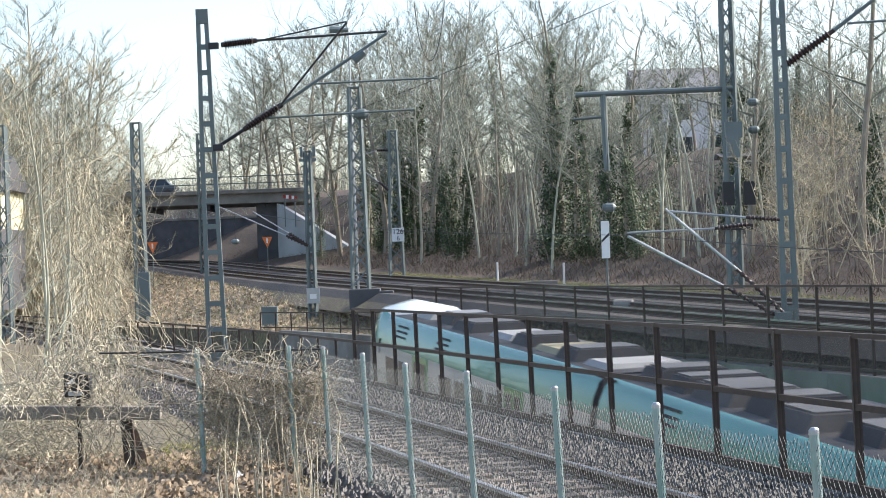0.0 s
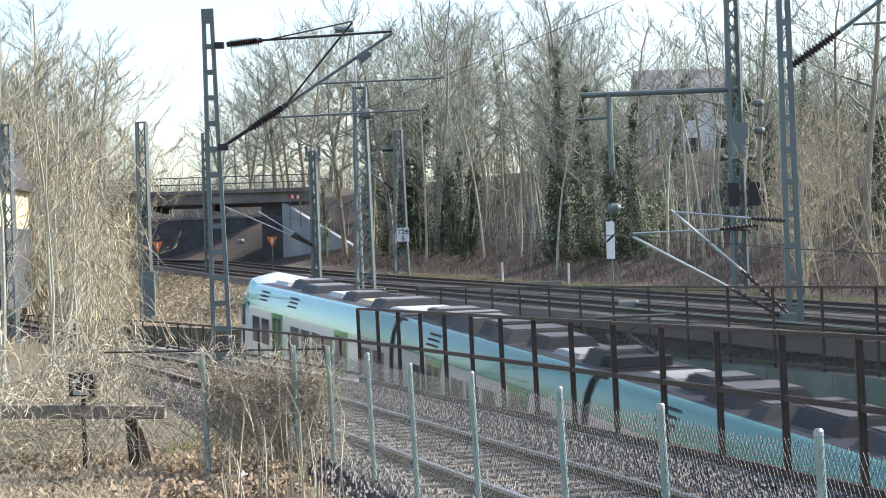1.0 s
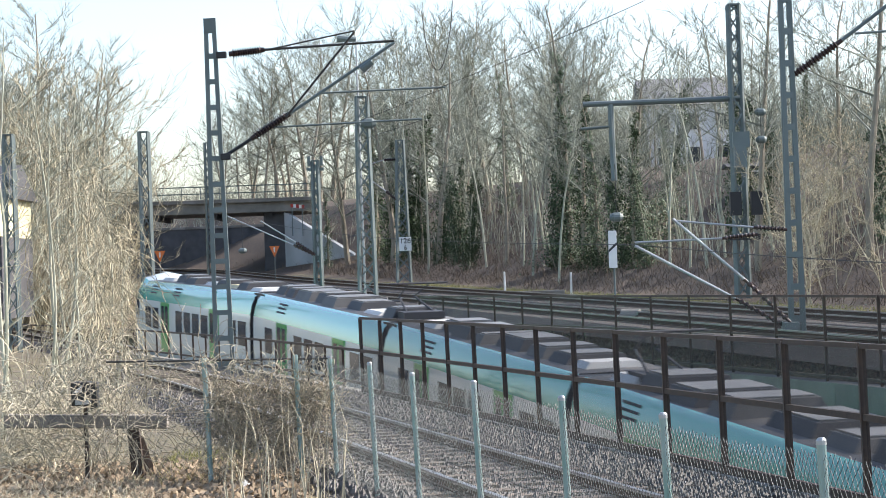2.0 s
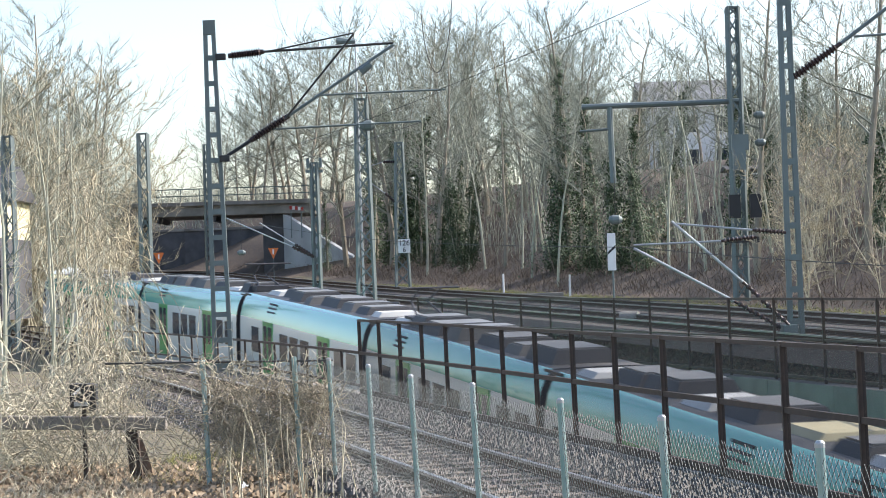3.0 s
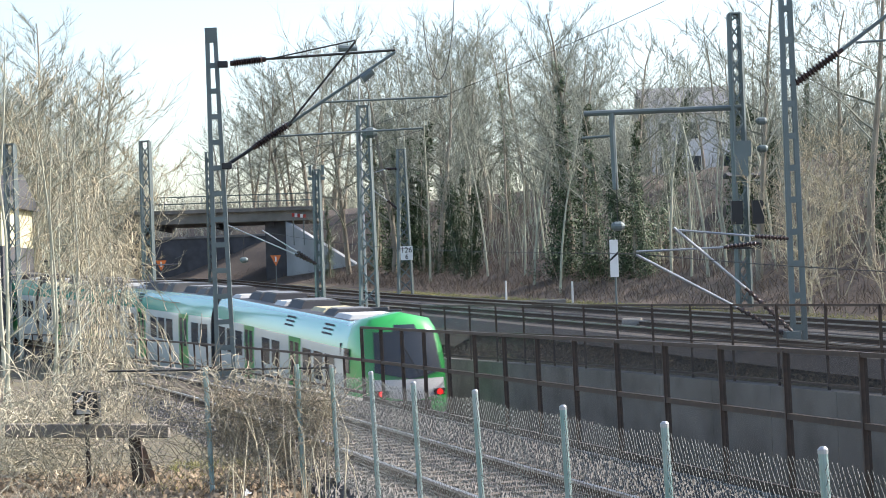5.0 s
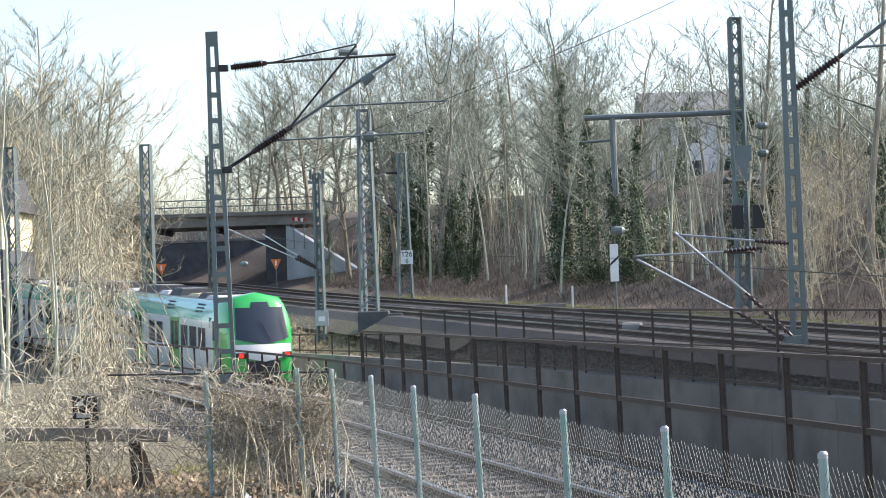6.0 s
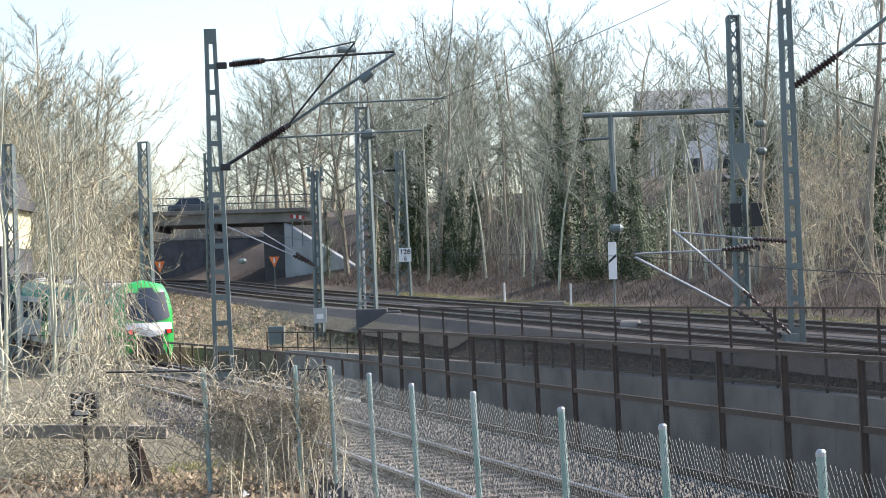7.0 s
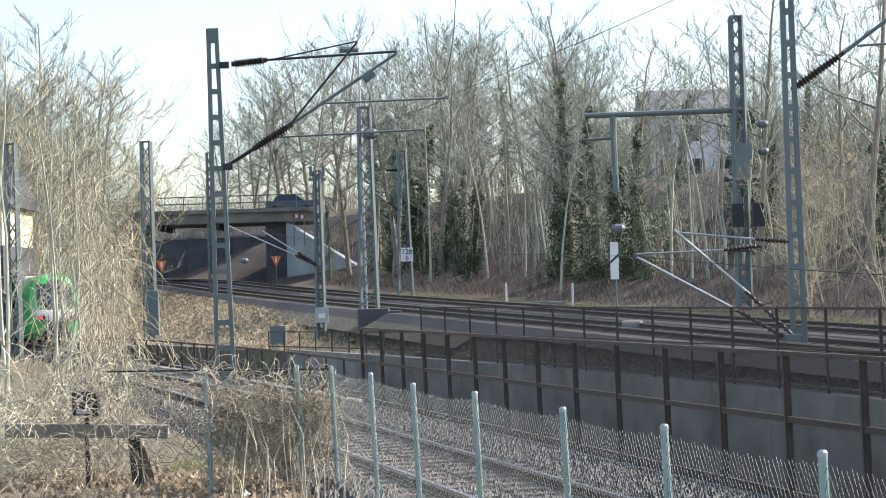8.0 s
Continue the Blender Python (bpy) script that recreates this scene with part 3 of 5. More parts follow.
def cantilever_far():
    """The bracket for the sunken track, slanting up from the mast foot."""
    y = 45.0
    t = thing("cantilever", "pale steel catenary bracket tubes with dark insulators", "catenary bracket")
    insulator("insulator", (7.7, y, 0.95), (6.6, y, 1.62), t, 8, 0.07)
    tube_part("strut", (6.6, y, 1.62), (4.38, y, 2.88), 0.032, t, "galvanized")
    insulator("insulator", (7.75, y - 0.4, 1.05), (6.75, y - 0.4, 2.05), t, 8, 0.07)
    tube_part("strut", (6.75, y - 0.4, 2.05), (5.2, y - 0.4, 3.45), 0.032, t, "galvanized")
    tube_part("top_tube", (4.38, y, 2.95), (6.35, y, 2.98), 0.024, t, "galvanized")
    insulator("insulator", (6.35, y, 2.98), (7.15, y, 3.05), t, 8, 0.07)
    tube_part("top_tube", (5.25, y - 0.4, 3.4), (7.0, y - 0.4, 3.2), 0.024, t, "galvanized")
    insulator("insulator", (7.0, y - 0.4, 3.2), (7.75, y - 0.4, 3.12), t, 8, 0.07)
    s = Soup()
    s.at(7.78, y - 0.2, 0.95, 0.16, 0.3, 0.1)
    part("clamp", s, "mast", t)
    t2 = thing("cantilever", "grey catenary bracket with dark insulators high on the mast", "catenary bracket")
    insulator("insulator", (8.0, y, 6.55), (9.2, y, 7.35), t2, 14, 0.11)
    tube_part("strut", (9.2, y, 7.35), (11.5, y, 9.0), 0.045, t2, "mast")
    insulator("insulator", (7.95, y, 8.75), (8.9, y, 8.82), t2, 8)
    tube_part("top_tube", (8.9, y, 8.82), (12, y, 8.9), 0.03, t2)
    tube_part("registration_tube", (9.5, y, 7.5), (12, y, 7.6), 0.03, t2, "mast")


cantilever_far()


def far_brackets():
    """Pale slanting bracket tubes of the masts towards the bridge."""
    for y, runs, label in ((84.0, (((-5.25, 3.45), (-6.15, 3.9), (-8.9, 5.2)), ((-5.4, 3.55), (-6.05, 4.0), (-7.5, 4.95))), "pale bracket tubes with dark insulators on the signal mast"),
                           (105.0, (((-2.2, 6.45), (-2.75, 6.95), (-3.7, 7.7)), ((-2.2, 8.6), (-2.8, 8.6), (-3.9, 8.3))), "pale bracket tubes with dark insulators on a far mast")):
        t = thing("cantilever", label, "catenary bracket")
        for a, b, c in runs:
            insulator("insulator", (a[0], y - 0.2, a[1]), (b[0], y - 0.2, b[1]), t, 6, 0.1)
            tube_part("strut", (b[0], y - 0.2, b[1]), (c[0], y - 0.2, c[1]), 0.026, t, "galvanized")
    for x, y, z, r in ((5.32, 60.0, 3.95, 0.2), (-2.7, 79.5, 8.55, 0.3), (-9.9, 100.0, 4.0, 0.2), (11.7, 72, 7.9, 0.2), (11.7, 72, 6.9, 0.2)):
        t = thing("balance_weight", "small rounded grey-green weight hanging on the overhead line", "weight")
        s = Soup()
        s.tube((x - r, y, z), (x - r * 0.5, y, z), r * 0.35, r * 0.7, 12)
        s.tube((x - r * 0.5, y, z), (x + r * 0.5, y, z), r * 0.7, r * 0.7, 12)
        s.tube((x + r * 0.5, y, z), (x + r, y, z), r * 0.7, r * 0.35, 12)
        part("drum", s, "mast", t)
        w = Soup()
        w.tube((x, y, z + r * 0.6), (x, y, z + 1.6), 0.012, n=5)
        part("hanger", w, "wire", t)


far_brackets()


def wires():
    t = thing("overhead_wires", "thin dark overhead line wires sagging between masts", "overhead wires", kind="structure")
    runs = [((9.6, 30, 9.35), (0.0, 56, 7.6), 0.25), ((0.2, 56, 7.6), (-13.5, 105, 8.6), 0.4),
            ((-0.4, 56, 6.75), (-14, 105, 7.4), 0.2), ((4.4, 45, 2.9), (-9, 100, 5.4), 0.3), ((4.4, 45, 2.9), (9.5, 22, 2.0), 0.1),
            ((5.2, 72, 7.5), (-14, 150, 9.0), 0.7), ((3.6, 45, 1.75), (6.6, 45, 1.6), 0.02)]
    for a, b, sag in runs:
        a, b = Vector(a), Vector(b)
        s = Soup()
        s.line([a.lerp(b, k / 12) - Vector((0, 0, sag * math.sin(math.pi * k / 12))) for k in range(13)], 0.008, 4)
        part("wire", s, "wire", t)


wires()


# ---- trees and brush ----
def spike(s, p, d, length, r, slot=0):
    """A thin tapering twig."""
    u = d.orthogonal().normalized() * r
    w = d.cross(u)
    i = len(s.v)
    s.v += [tuple(p + u), tuple(p - 0.5 * u + 0.87 * w), tuple(p - 0.5 * u - 0.87 * w), tuple(p + d * length)]
    s.f += [(i, i + 1, i + 3), (i + 1, i + 2, i + 3), (i + 2, i, i + 3)]
    s.s += [slot] * 3


def limb(s, rng, p, d, length, r, n, wander, lift, sides):
    """One bent, tapering limb; returns its joints with directions and radii."""
    out = []
    full = r
    start = len(s.v)
    for k in range(n + 1):
        u = d.orthogonal().normalized() * r
        w = d.cross(u)
        s.v += [tuple(p + u * math.cos(6.2832 * j / sides) + w * math.sin(6.2832 * j / sides)) for j in range(sides)]
        if k == n:
            break
        e = p + d * (length / n)
        r1 = full * (1 - 0.85 * (k + 1) / n)
        for j in range(sides):
            i = start + k * sides
            s.f.append((i + j, i + (j + 1) % sides, i + sides + (j + 1) % sides, i + sides + j))
            s.s.append(0)
        out.append((p, e, d, r1))
        p, r = e, r1
        d = (d + Vector((rng.normal(0, wander), rng.normal(0, wander), lift + rng.normal(0, wander * 0.5)))).normalized()
    return out


def bare_tree(name, label, seed, height, radius, limbs, first, reach, rise, subs, twigs, mats, stems=1, lean=0.04, ivy=0, fine=0.010):
    """A leafless tree: bent stems, limbs that curve upwards, side branches and fine twigs; ivy counts leaf lumps."""
    rng = np.random.default_rng(seed)
    top = thing(name, label, "tree", pose(0, 0, 0))
    crown, lv = Soup(), Soup()
    for stem in range(stems):
        trunk = Soup()
        w = rng.uniform(0, 6.28)
        base = Vector((math.cos(w), math.sin(w), 0)) * (0.45 * (stems > 1) * rng.uniform(0.3, 1.2))
        d = Vector((base.x * 0.28 + rng.normal(0, lean), base.y * 0.28 + rng.normal(0, lean), 1)).normalized()
        h = height * (rng.uniform(0.7, 1.0) if stems > 1 else 1.0)
        joints = limb(trunk, rng, base, d, h, radius * (rng.uniform(0.55, 0.9) if stems > 1 else 1), 9, 0.07, 0.03, 7 if stems == 1 else 5)
        part("trunk" if stems == 1 else "stem", trunk, mats[0], top)
        for k in range(limbs):
            f = first + (0.98 - first) * (k + rng.uniform(0, 0.9)) / limbs
            a, b, dd, rr = joints[min(8, int(f * 9))]
            q = a.lerp(b, (f * 9) % 1.0)
            az = 2.4 * k + rng.uniform(-0.7, 0.7)
            up = rise * rng.uniform(0.3, 1.5) + 0.9 * max(0.0, f - 0.5)
            ld = (Vector((math.cos(az), math.sin(az), up))).normalized()
            ll = h * reach * (0.42 + 0.6 * math.sin(math.pi * min(1.0, f * 1.02))) * rng.uniform(0.6, 1.15)
            lj = limb(crown, rng, q, ld, ll, max(rr * rng.uniform(0.35, 0.6), fine * 1.3), 4, 0.18, 0.07, 4)
            for i, (a2, b2, d2, r2) in enumerate(lj):
                for c in range(subs if i else max(1, subs - 2)):
                    q2 = a2.lerp(b2, rng.uniform(0, 1))
                    sd = (d2 + Vector((rng.normal(0, 0.6), rng.normal(0, 0.6), rng.uniform(-0.15, 0.55)))).normalized()
                    sl = ll * rng.uniform(0.2, 0.42)
                    sj = limb(crown, rng, q2, sd, sl, max(r2 * 0.5, fine), 2, 0.2, 0.08, 3)
                    for a3, b3, d3, r3 in sj:
                        for t in range(twigs):
                            td = (d3 + Vector((rng.normal(0, 0.55), rng.normal(0, 0.55), rng.normal(0.2, 0.4)))).normalized()
                            spike(crown, a3.lerp(b3, rng.uniform(0, 1)), td, sl * rng.uniform(0.3, 0.8), fine * rng.uniform(0.6, 1.0))
        for k in range(ivy):
            f = rng.uniform(0.0, 1.0) ** 1.25 * 0.8
            a, b, dd, rr = joints[min(8, int(f * 9))]
            w = rng.uniform(0, 6.28)
            size = rng.uniform(0.25, 0.6) * (1.15 - f)
            c = a.lerp(b, (f * 9) % 1.0) + Vector((math.cos(w), math.sin(w), 0)) * (rr + size * 0.7)
            for j in range(36):
                o = Vector(rng.normal(size=3))
                leaf(lv, rng, c + Vector((o.x * 0.5, o.y * 0.5, o.z * 0.9 - 0.3)) * size, 0.075)
    part("crown", crown, mats[1], top)
    if ivy:
        part("ivy", lv, "ivy", top, "dark green climbing ivy leaves")
    return top


def curl(s, rng, p, d, steps, step, turn, r, sag=0.06, jitter=0.2):
    """A thin climber that bends along its way."""
    pts = [p]
    axis = Vector((rng.normal(0, 0.4), rng.normal(0, 1), rng.normal(0, 0.4))).normalized()
    rot = Matrix.Rotation(turn, 3, axis)
    for j in range(steps):
        d = (rot @ d + Vector((rng.normal(0, jitter), rng.normal(0, jitter), rng.normal(0, jitter) - sag))).normalized()
        p = p + d * step
        pts.append(p)
    s.line(pts, r, 3)


def leaf(s, rng, c, size):
    u = Vector(rng.normal(size=3)).normalized()
    w = u.orthogonal().normalized()
    a, b = u * size * rng.uniform(0.7, 1.3), w * size * rng.uniform(0.5, 0.9)
    s.quad(c - a, c - b * 0.9 + a * 0.1, c + a, c + b)


SKYLINE = [(200, 270), (300, 283), (370, 278), (400, 215), (450, 180), (500, 115), (560, 60), (620, 5), (700, -25), (820, 0), (880, 60), (930, 110), (970, 60), (1040, 20), (1100, 60),
           (1150, 130), (1190, 80), (1240, 10), (1300, -40), (1380, -20), (1440, 60), (1500, 10), (1600, -30)]


def skyline(x, y):
    """Height that the tree tops reach in the direction of x, y: a bearing table of the wood's outline."""
    b = 784 + 3537 * x / y
    for (b0, h0), (b1, h1) in zip(SKYLINE[:-1], SKYLINE[1:]):
        if b0 <= b <= b1:
            h = blend(h0, h1, (b - b0) / (b1 - b0))
            return 2.3 - y / 3537 * (h - 511 + 0.03 * (b - 784))
    return 12.0


PROTO = [
    bare_tree("bare_tree", "tall bare deciduous tree with fine twigs on the bank", 1, 12.5, 0.15, 20, 0.28, 0.36, 0.7, 3, 4, ("bark", "branch"), fine=0.0115),
    bare_tree("bare_tree", "spreading bare deciduous tree with dense fine twigs", 2, 11.0, 0.17, 24, 0.22, 0.46, 0.55, 3, 4, ("bark", "branch"), fine=0.0115),
    bare_tree("bare_tree", "slender bare tree with pale bark", 3, 12.0, 0.085, 12, 0.40, 0.22, 0.9, 2, 5, ("palebark", "branch"), lean=0.10),
    bare_tree("bare_tree", "bare tree with ivy climbing its trunk", 4, 12.0, 0.17, 16, 0.35, 0.36, 0.6, 3, 5, ("bark", "branch"), ivy=90),
    bare_tree("bare_tree", "many-stemmed bare tree on the slope", 5, 10.0, 0.085, 6, 0.3, 0.26, 0.8, 2, 3, ("palebark", "branch"), stems=5, lean=0.10),
    bare_tree("bare_shrub", "tall dry many-stemmed shrub with pale twigs", 6, 7.0, 0.035, 7, 0.1, 0.26, 0.5, 2, 3, ("twig", "thicket"), stems=5, fine=0.009, lean=0.16),
    bare_tree("bare_shrub", "dense dry shrub of pale tangled twigs", 7, 4.2, 0.028, 7, 0.05, 0.36, 0.3, 2, 3, ("twig", "twig"), stems=6, lean=0.3, fine=0.006),
    bare_tree("bare_sapling", "thin pale crooked sapling in front of the line", 8, 7.0, 0.045, 11, 0.15, 0.26, 0.7, 1, 1, ("palebark", "palebark"), fine=0.006),
    bare_tree("bare_tree", "slender leaning tree wrapped in ivy", 9, 10.0, 0.085, 9, 0.45, 0.24, 0.8, 2, 3, ("palebark", "branch"), stems=2, lean=0.12, ivy=48),
]
TALL = [12.5, 11.0, 12.0, 12.0, 10.0, 7.0, 4.2, 7.0, 10.0]


def plant(k, x, y, size, turn, z=None):
    m = Matrix.Translation((x, y, (ground_z(x, y) if z is None else z) - 0.15)) @ Matrix.Rotation(turn, 4, "Z")
    ob = copy_thing(PROTO[k], m)
    ob.scale = (size, size, size)
    return ob


def woods():
    rng = np.random.default_rng(11)
    # along the right bank: rows up the slope
    for p, lo, hi, num, kinds in ((12, 70, 150, 16, (2, 8, 4, 2)), (16, 60, 165, 22, (0, 2, 8, 4, 2)), (21, 58, 170, 20, (0, 1, 8, 4, 2)), (28, 60, 175, 18, (0, 1, 3, 0)), (37, 76, 180, 8, (0, 1, 3))):
        for k in range(num):
            y = lo + (hi - lo) * (k + rng.uniform(0.1, 0.9)) / num
            x = x_main(y) + p + rng.normal(0, 1.6)
            if y > 118 and 784 + 3537 * x / y < 625:
                continue
            kind = kinds[rng.integers(len(kinds))]
            room = (skyline(x, y) - ground_z(x, y)) / (TALL[kind] * 1.15)
            plant(kind, x, y, min(1.45, max(0.4, room * rng.uniform(0.72, 1.0))), rng.uniform(0, 6.28))
    def stand(kind, b, y, h):
        """Plant along a bearing, but no nearer to the line than the slope of the bank."""
        y0 = y
        while y * (b - 784) / 3537 - x_main(y) < 11 and y < 150:
            y += 2
        plant(kind, y * (b - 784) / 3537, y, h * (y / y0) ** 0.7, b)

    # the ivy-covered trees that stand out on the slope
    for b, y, h in ((672, 112, 1.0), (700, 115, 0.85), (725, 108, 0.8), (752, 110, 0.6), (1012, 86, 1.0), (1040, 84, 0.8), (1062, 82, 0.62), (1128, 92, 0.75), (585, 135, 0.55), (820, 104, 0.6), (995, 92, 0.85)):
        stand(3, b, y, h)
    for b, y, kind, h in ((1345, 78, 0, 1.05), (1545, 72, 0, 1.1), (1500, 80, 1, 0.85), (1255, 82, 2, 0.85), (1225, 86, 2, 0.75), (1190, 84, 2, 0.8), (620, 120, 1, 1.15), (700, 118, 1, 1.2), (780, 112, 1, 1.15),
                          (560, 186, 1, 1.2), (500, 188, 1, 1.05), (790, 100, 8, 0.8), (812, 98, 8, 0.7), (840, 96, 8, 0.75), (865, 99, 2, 0.8), (1095, 84, 8, 0.8), (1150, 86, 8, 0.7),
                          (800, 150, 1, 1.25), (835, 146, 0, 1.2), (870, 142, 1, 1.15), (905, 138, 3, 1.0), (940, 134, 1, 1.05), (975, 128, 1, 1.1), (1130, 104, 1, 0.95), (900, 108, 0, 0.8), (930, 104, 2, 0.75)):
        stand(kind, b, y, h)
    # dry light thicket at the near end of the bank
    for k in range(11):
        b, y = rng.uniform(1400, 1600), rng.uniform(62, 84)
        plant(5, y * (b - 784) / 3537, y, rng.uniform(0.6, 1.0), rng.uniform(0, 6.28))
    # low growth under the trees of the bank
    for k in range(14):
        b, y = rng.uniform(860, 1400), rng.uniform(78, 104)
        x = y * (b - 784) / 3537
        if x - x_main(y) > 10.5:
            plant(5, x, y, rng.uniform(0.3, 0.6), rng.uniform(0, 6.28))
    # behind the bridge
    for k in range(25):
        x, y = -56 + 2.4 * k + rng.normal(0, 1.5), rng.uniform(186, 215)
        plant((1, 4, 1)[k % 3], x, y, min(1.1, max(0.5, (skyline(x, y) - 9) / 10.5 * rng.uniform(0.8, 1.0))), rng.uniform(0, 6.28), 9.0)
    for k in range(9):
        b, y = 405 + 24 * k, 188 + 3 * (k % 3)
        x = y * (b - 784) / 3537
        plant((1, 0)[k % 2], x, y, max(0.55, (skyline(x, y) - 8.5) / (TALL[(1, 0)[k % 2]] * 1.1)), b, 8.5)
    # dense thicket beyond the curve
    for k in range(44):
        b = rng.uniform(-30, 225)
        y = rng.uniform(114, 146)
        room = (2.3 - y / 3537 * (35 + 225 * (max(0, b) / 236) ** 2.0 - 530) - 1.5) / 6.3
        kind = (5, 5, 0, 4)[k % 4]
        plant(kind, y * (b - 784) / 3537, y, room * rng.uniform(0.7, 1.0) * (7.0 / TALL[kind]), rng.uniform(0, 6.28))
    # thin saplings in front
    for b, y, h in ((-4, 33, 1.0), (18, 36, 1.1), (72, 34, 0.8), (96, 40, 1.05), (140, 38, 0.6), (165, 52, 0.9), (205, 50, 0.55), (110, 50, 1.15), (125, 56, 1.2), (150, 58, 1.0), (185, 60, 0.9)):
        plant(7, y * (b - 784) / 3537, y, h, b)
    # low tangle behind and beside the buffer beam
    for k in range(9):
        b, y = rng.uniform(-30, 130), rng.uniform(28.5, 36)
        plant(6, y * (b - 784) / 3537, y, rng.uniform(0.24, 0.4), rng.uniform(0, 6.28))


woods()
# the first of each kind stands on the bank as well
for k, ob in enumerate(PROTO):
    y = 84 + 9.0 * k
    x = x_main(y) + (33 if k < 5 or k == 8 else 24)
    ob.matrix_basis = Matrix.Translation((x, y, ground_z(x, y) - 0.15))
    ob.scale = [0.75] * 3


def brush(name, label, count, place, height, mat, seed, r=0.008, tilt=0.25, bend=0.3):
    """A mass of dry stems or blades."""
    rng = np.random.default_rng(seed)
    s = Soup()
    for k in range(count):
        x, y, z = place(rng)
        h = height * rng.uniform(0.4, 1.15)
        d = Vector((rng.normal(0, tilt), rng.normal(0, tilt), 1)).normalized()
        p = Vector((x, y, z))
        m = p + d * h * 0.55
        e = m + (d + Vector((rng.normal(0, bend), rng.normal(0, bend), -0.1))).normalized() * h * 0.45
        s.tube(p, m, r, r * 0.8, 3, 0, False)
        u = d.orthogonal().normalized() * r * 0.8
        w = d.cross(u)
        i = len(s.v)
        s.v += [tuple(m + u), tuple(m - 0.5 * u + 0.87 * w), tuple(m - 0.5 * u - 0.87 * w), tuple(e)]
        s.f += [(i, i + 1, i + 3), (i + 1, i + 2, i + 3), (i + 2, i, i + 3)]
        s.s += [0, 0, 0]
    return tagged(part(name, s, mat), label, "brush", kind="stuff")


M["bramble"] = material("bramble", (0.145, 0.11, 0.08), 0.9, island=0.5)


def on_ground(x, y):
    return x, y, ground_z(x, y) - 0.03


def bank_place(rng):
    y = rng.uniform(48, 170)
    return on_ground(x_main(y) + 7.5 + abs(rng.normal(0, 7)), y)


def bank_high_place(rng):
    y = rng.uniform(55, 165)
    return on_ground(x_main(y) + 12 + abs(rng.normal(0, 7)), y)


def foot_place(rng):
    y = rng.uniform(48, 120)
    return on_ground(x_main(y) + rng.uniform(4.6, 7.2), y)


def evergreens():
    """Low dark evergreen shrubs and ivy clumps on the slope."""
    rng = np.random.default_rng(61)
    proto = thing("evergreen_shrub", "low dark green ivy shrub on the bank", "shrub", pose(0, 0, 0))
    s, w = Soup(), Soup()
    for k in range(9):
        c = Vector((rng.normal(0, 0.6), rng.normal(0, 0.6), rng.uniform(0.3, 2.1)))
        w.tube((c.x * 0.3, c.y * 0.3, 0), c, 0.03, 0.012, 4)
        for j in range(150):
            leaf(s, rng, c + Vector(rng.normal(size=3)) * 0.33, 0.075)
    part("foliage", s, "ivy", proto)
    part("stems", w, "bark", proto)
    proto.matrix_basis = Matrix.Translation((x_main(96) + 13, 96, ground_z(x_main(96) + 13, 96) - 0.1))
    for k in range(16):
        b, y = rng.choice((rng.uniform(585, 660), rng.uniform(640, 1180))), rng.uniform(80, 125)
        x = y * (b - 784) / 3537
        if x - x_main(y) < 9.5:
            continue
        ob = copy_thing(proto, Matrix.Translation((x, y, ground_z(x, y) - 0.1)) @ Matrix.Rotation(b, 4, "Z"))
        ob.scale = [rng.uniform(0.45, 1.0)] * 3


evergreens()


def on_hill(x, y):
    return x, y, blend(ground_z(x, 150), 10.5, smooth(168, 230, y)) - 0.2


def ledge_place(rng):
    y = rng.uniform(22, 70)
    a, b = x_low(y) + 3.5, x_main(y) - 4.4
    return on_ground(rng.uniform(a, max(a + 0.6, b)), y)


def slope_place(rng):
    y = rng.uniform(66, 150)
    a, b = x_low(y) + 3.6, x_main(y) - 4.3
    return on_ground(rng.uniform(a, max(a + 0.5, b)), y)


def front_place(rng):
    y = rng.uniform(23.5, 31)
    return on_ground(-0.052 * y - rng.uniform(0, 0.19) * y, y)


def bramble_place(rng):
    y = rng.uniform(22.5, 26)
    return on_ground(-0.15 * y - rng.uniform(0, 0.09) * y, y)


brush("bank_brush", "dry brown brambles and stems on the railway bank", 9500, bank_place, 0.95, "bramble", 31, 0.012, 0.6, 0.9)
brush("ledge_weeds", "brown dry weeds between trough and main line", 3500, ledge_place, 0.3, "rustleaf", 44, 0.01, 0.7, 0.9)
brush("far_brush", "dark brambles behind the bridge", 6500, lambda r: on_hill(r.uniform(-56, -4), r.uniform(182, 222)), 7.0, "branch", 42, 0.03, 0.5, 0.8)
def deep_wood_place(rng):
    y = rng.uniform(60, 165)
    x = x_main(y) + rng.uniform(24, 46)
    if 0.105 < x / y < 0.148:
        x -= 0.05 * y
    return on_ground(x, y)


def curve_thicket_place(rng):
    b, y = rng.uniform(-30, 200), rng.uniform(118, 146)
    return on_ground(y * (b - 784) / 3537, y)


brush("deep_wood", "grey undergrowth of thin stems deep in the wood", 5200, deep_wood_place, 6.0, "branch", 47, 0.022, 0.18, 0.3)
brush("curve_thicket", "dense pale undergrowth beyond the curve", 3000, curve_thicket_place, 5.5, "thicket", 48, 0.02, 0.2, 0.35)
brush("foot_grass", "short yellow-green grass along the foot of the bank", 5200, foot_place, 0.28, "grass", 43, 0.012, 0.6, 0.8)
brush("bank_stems", "pale upright dry stems on the railway bank", 1800, bank_high_place, 3.0, "palebark", 32, 0.014, 0.2, 0.3)
brush("slope_grass", "short dry yellow-green grass on the embankment", 4500, slope_place, 0.32, "grass", 33, 0.012, 0.5, 0.6)
brush("slope_stalks", "brown dry weeds on the embankment", 8500, slope_place, 0.4, "climber", 34, 0.012, 0.5, 0.6)
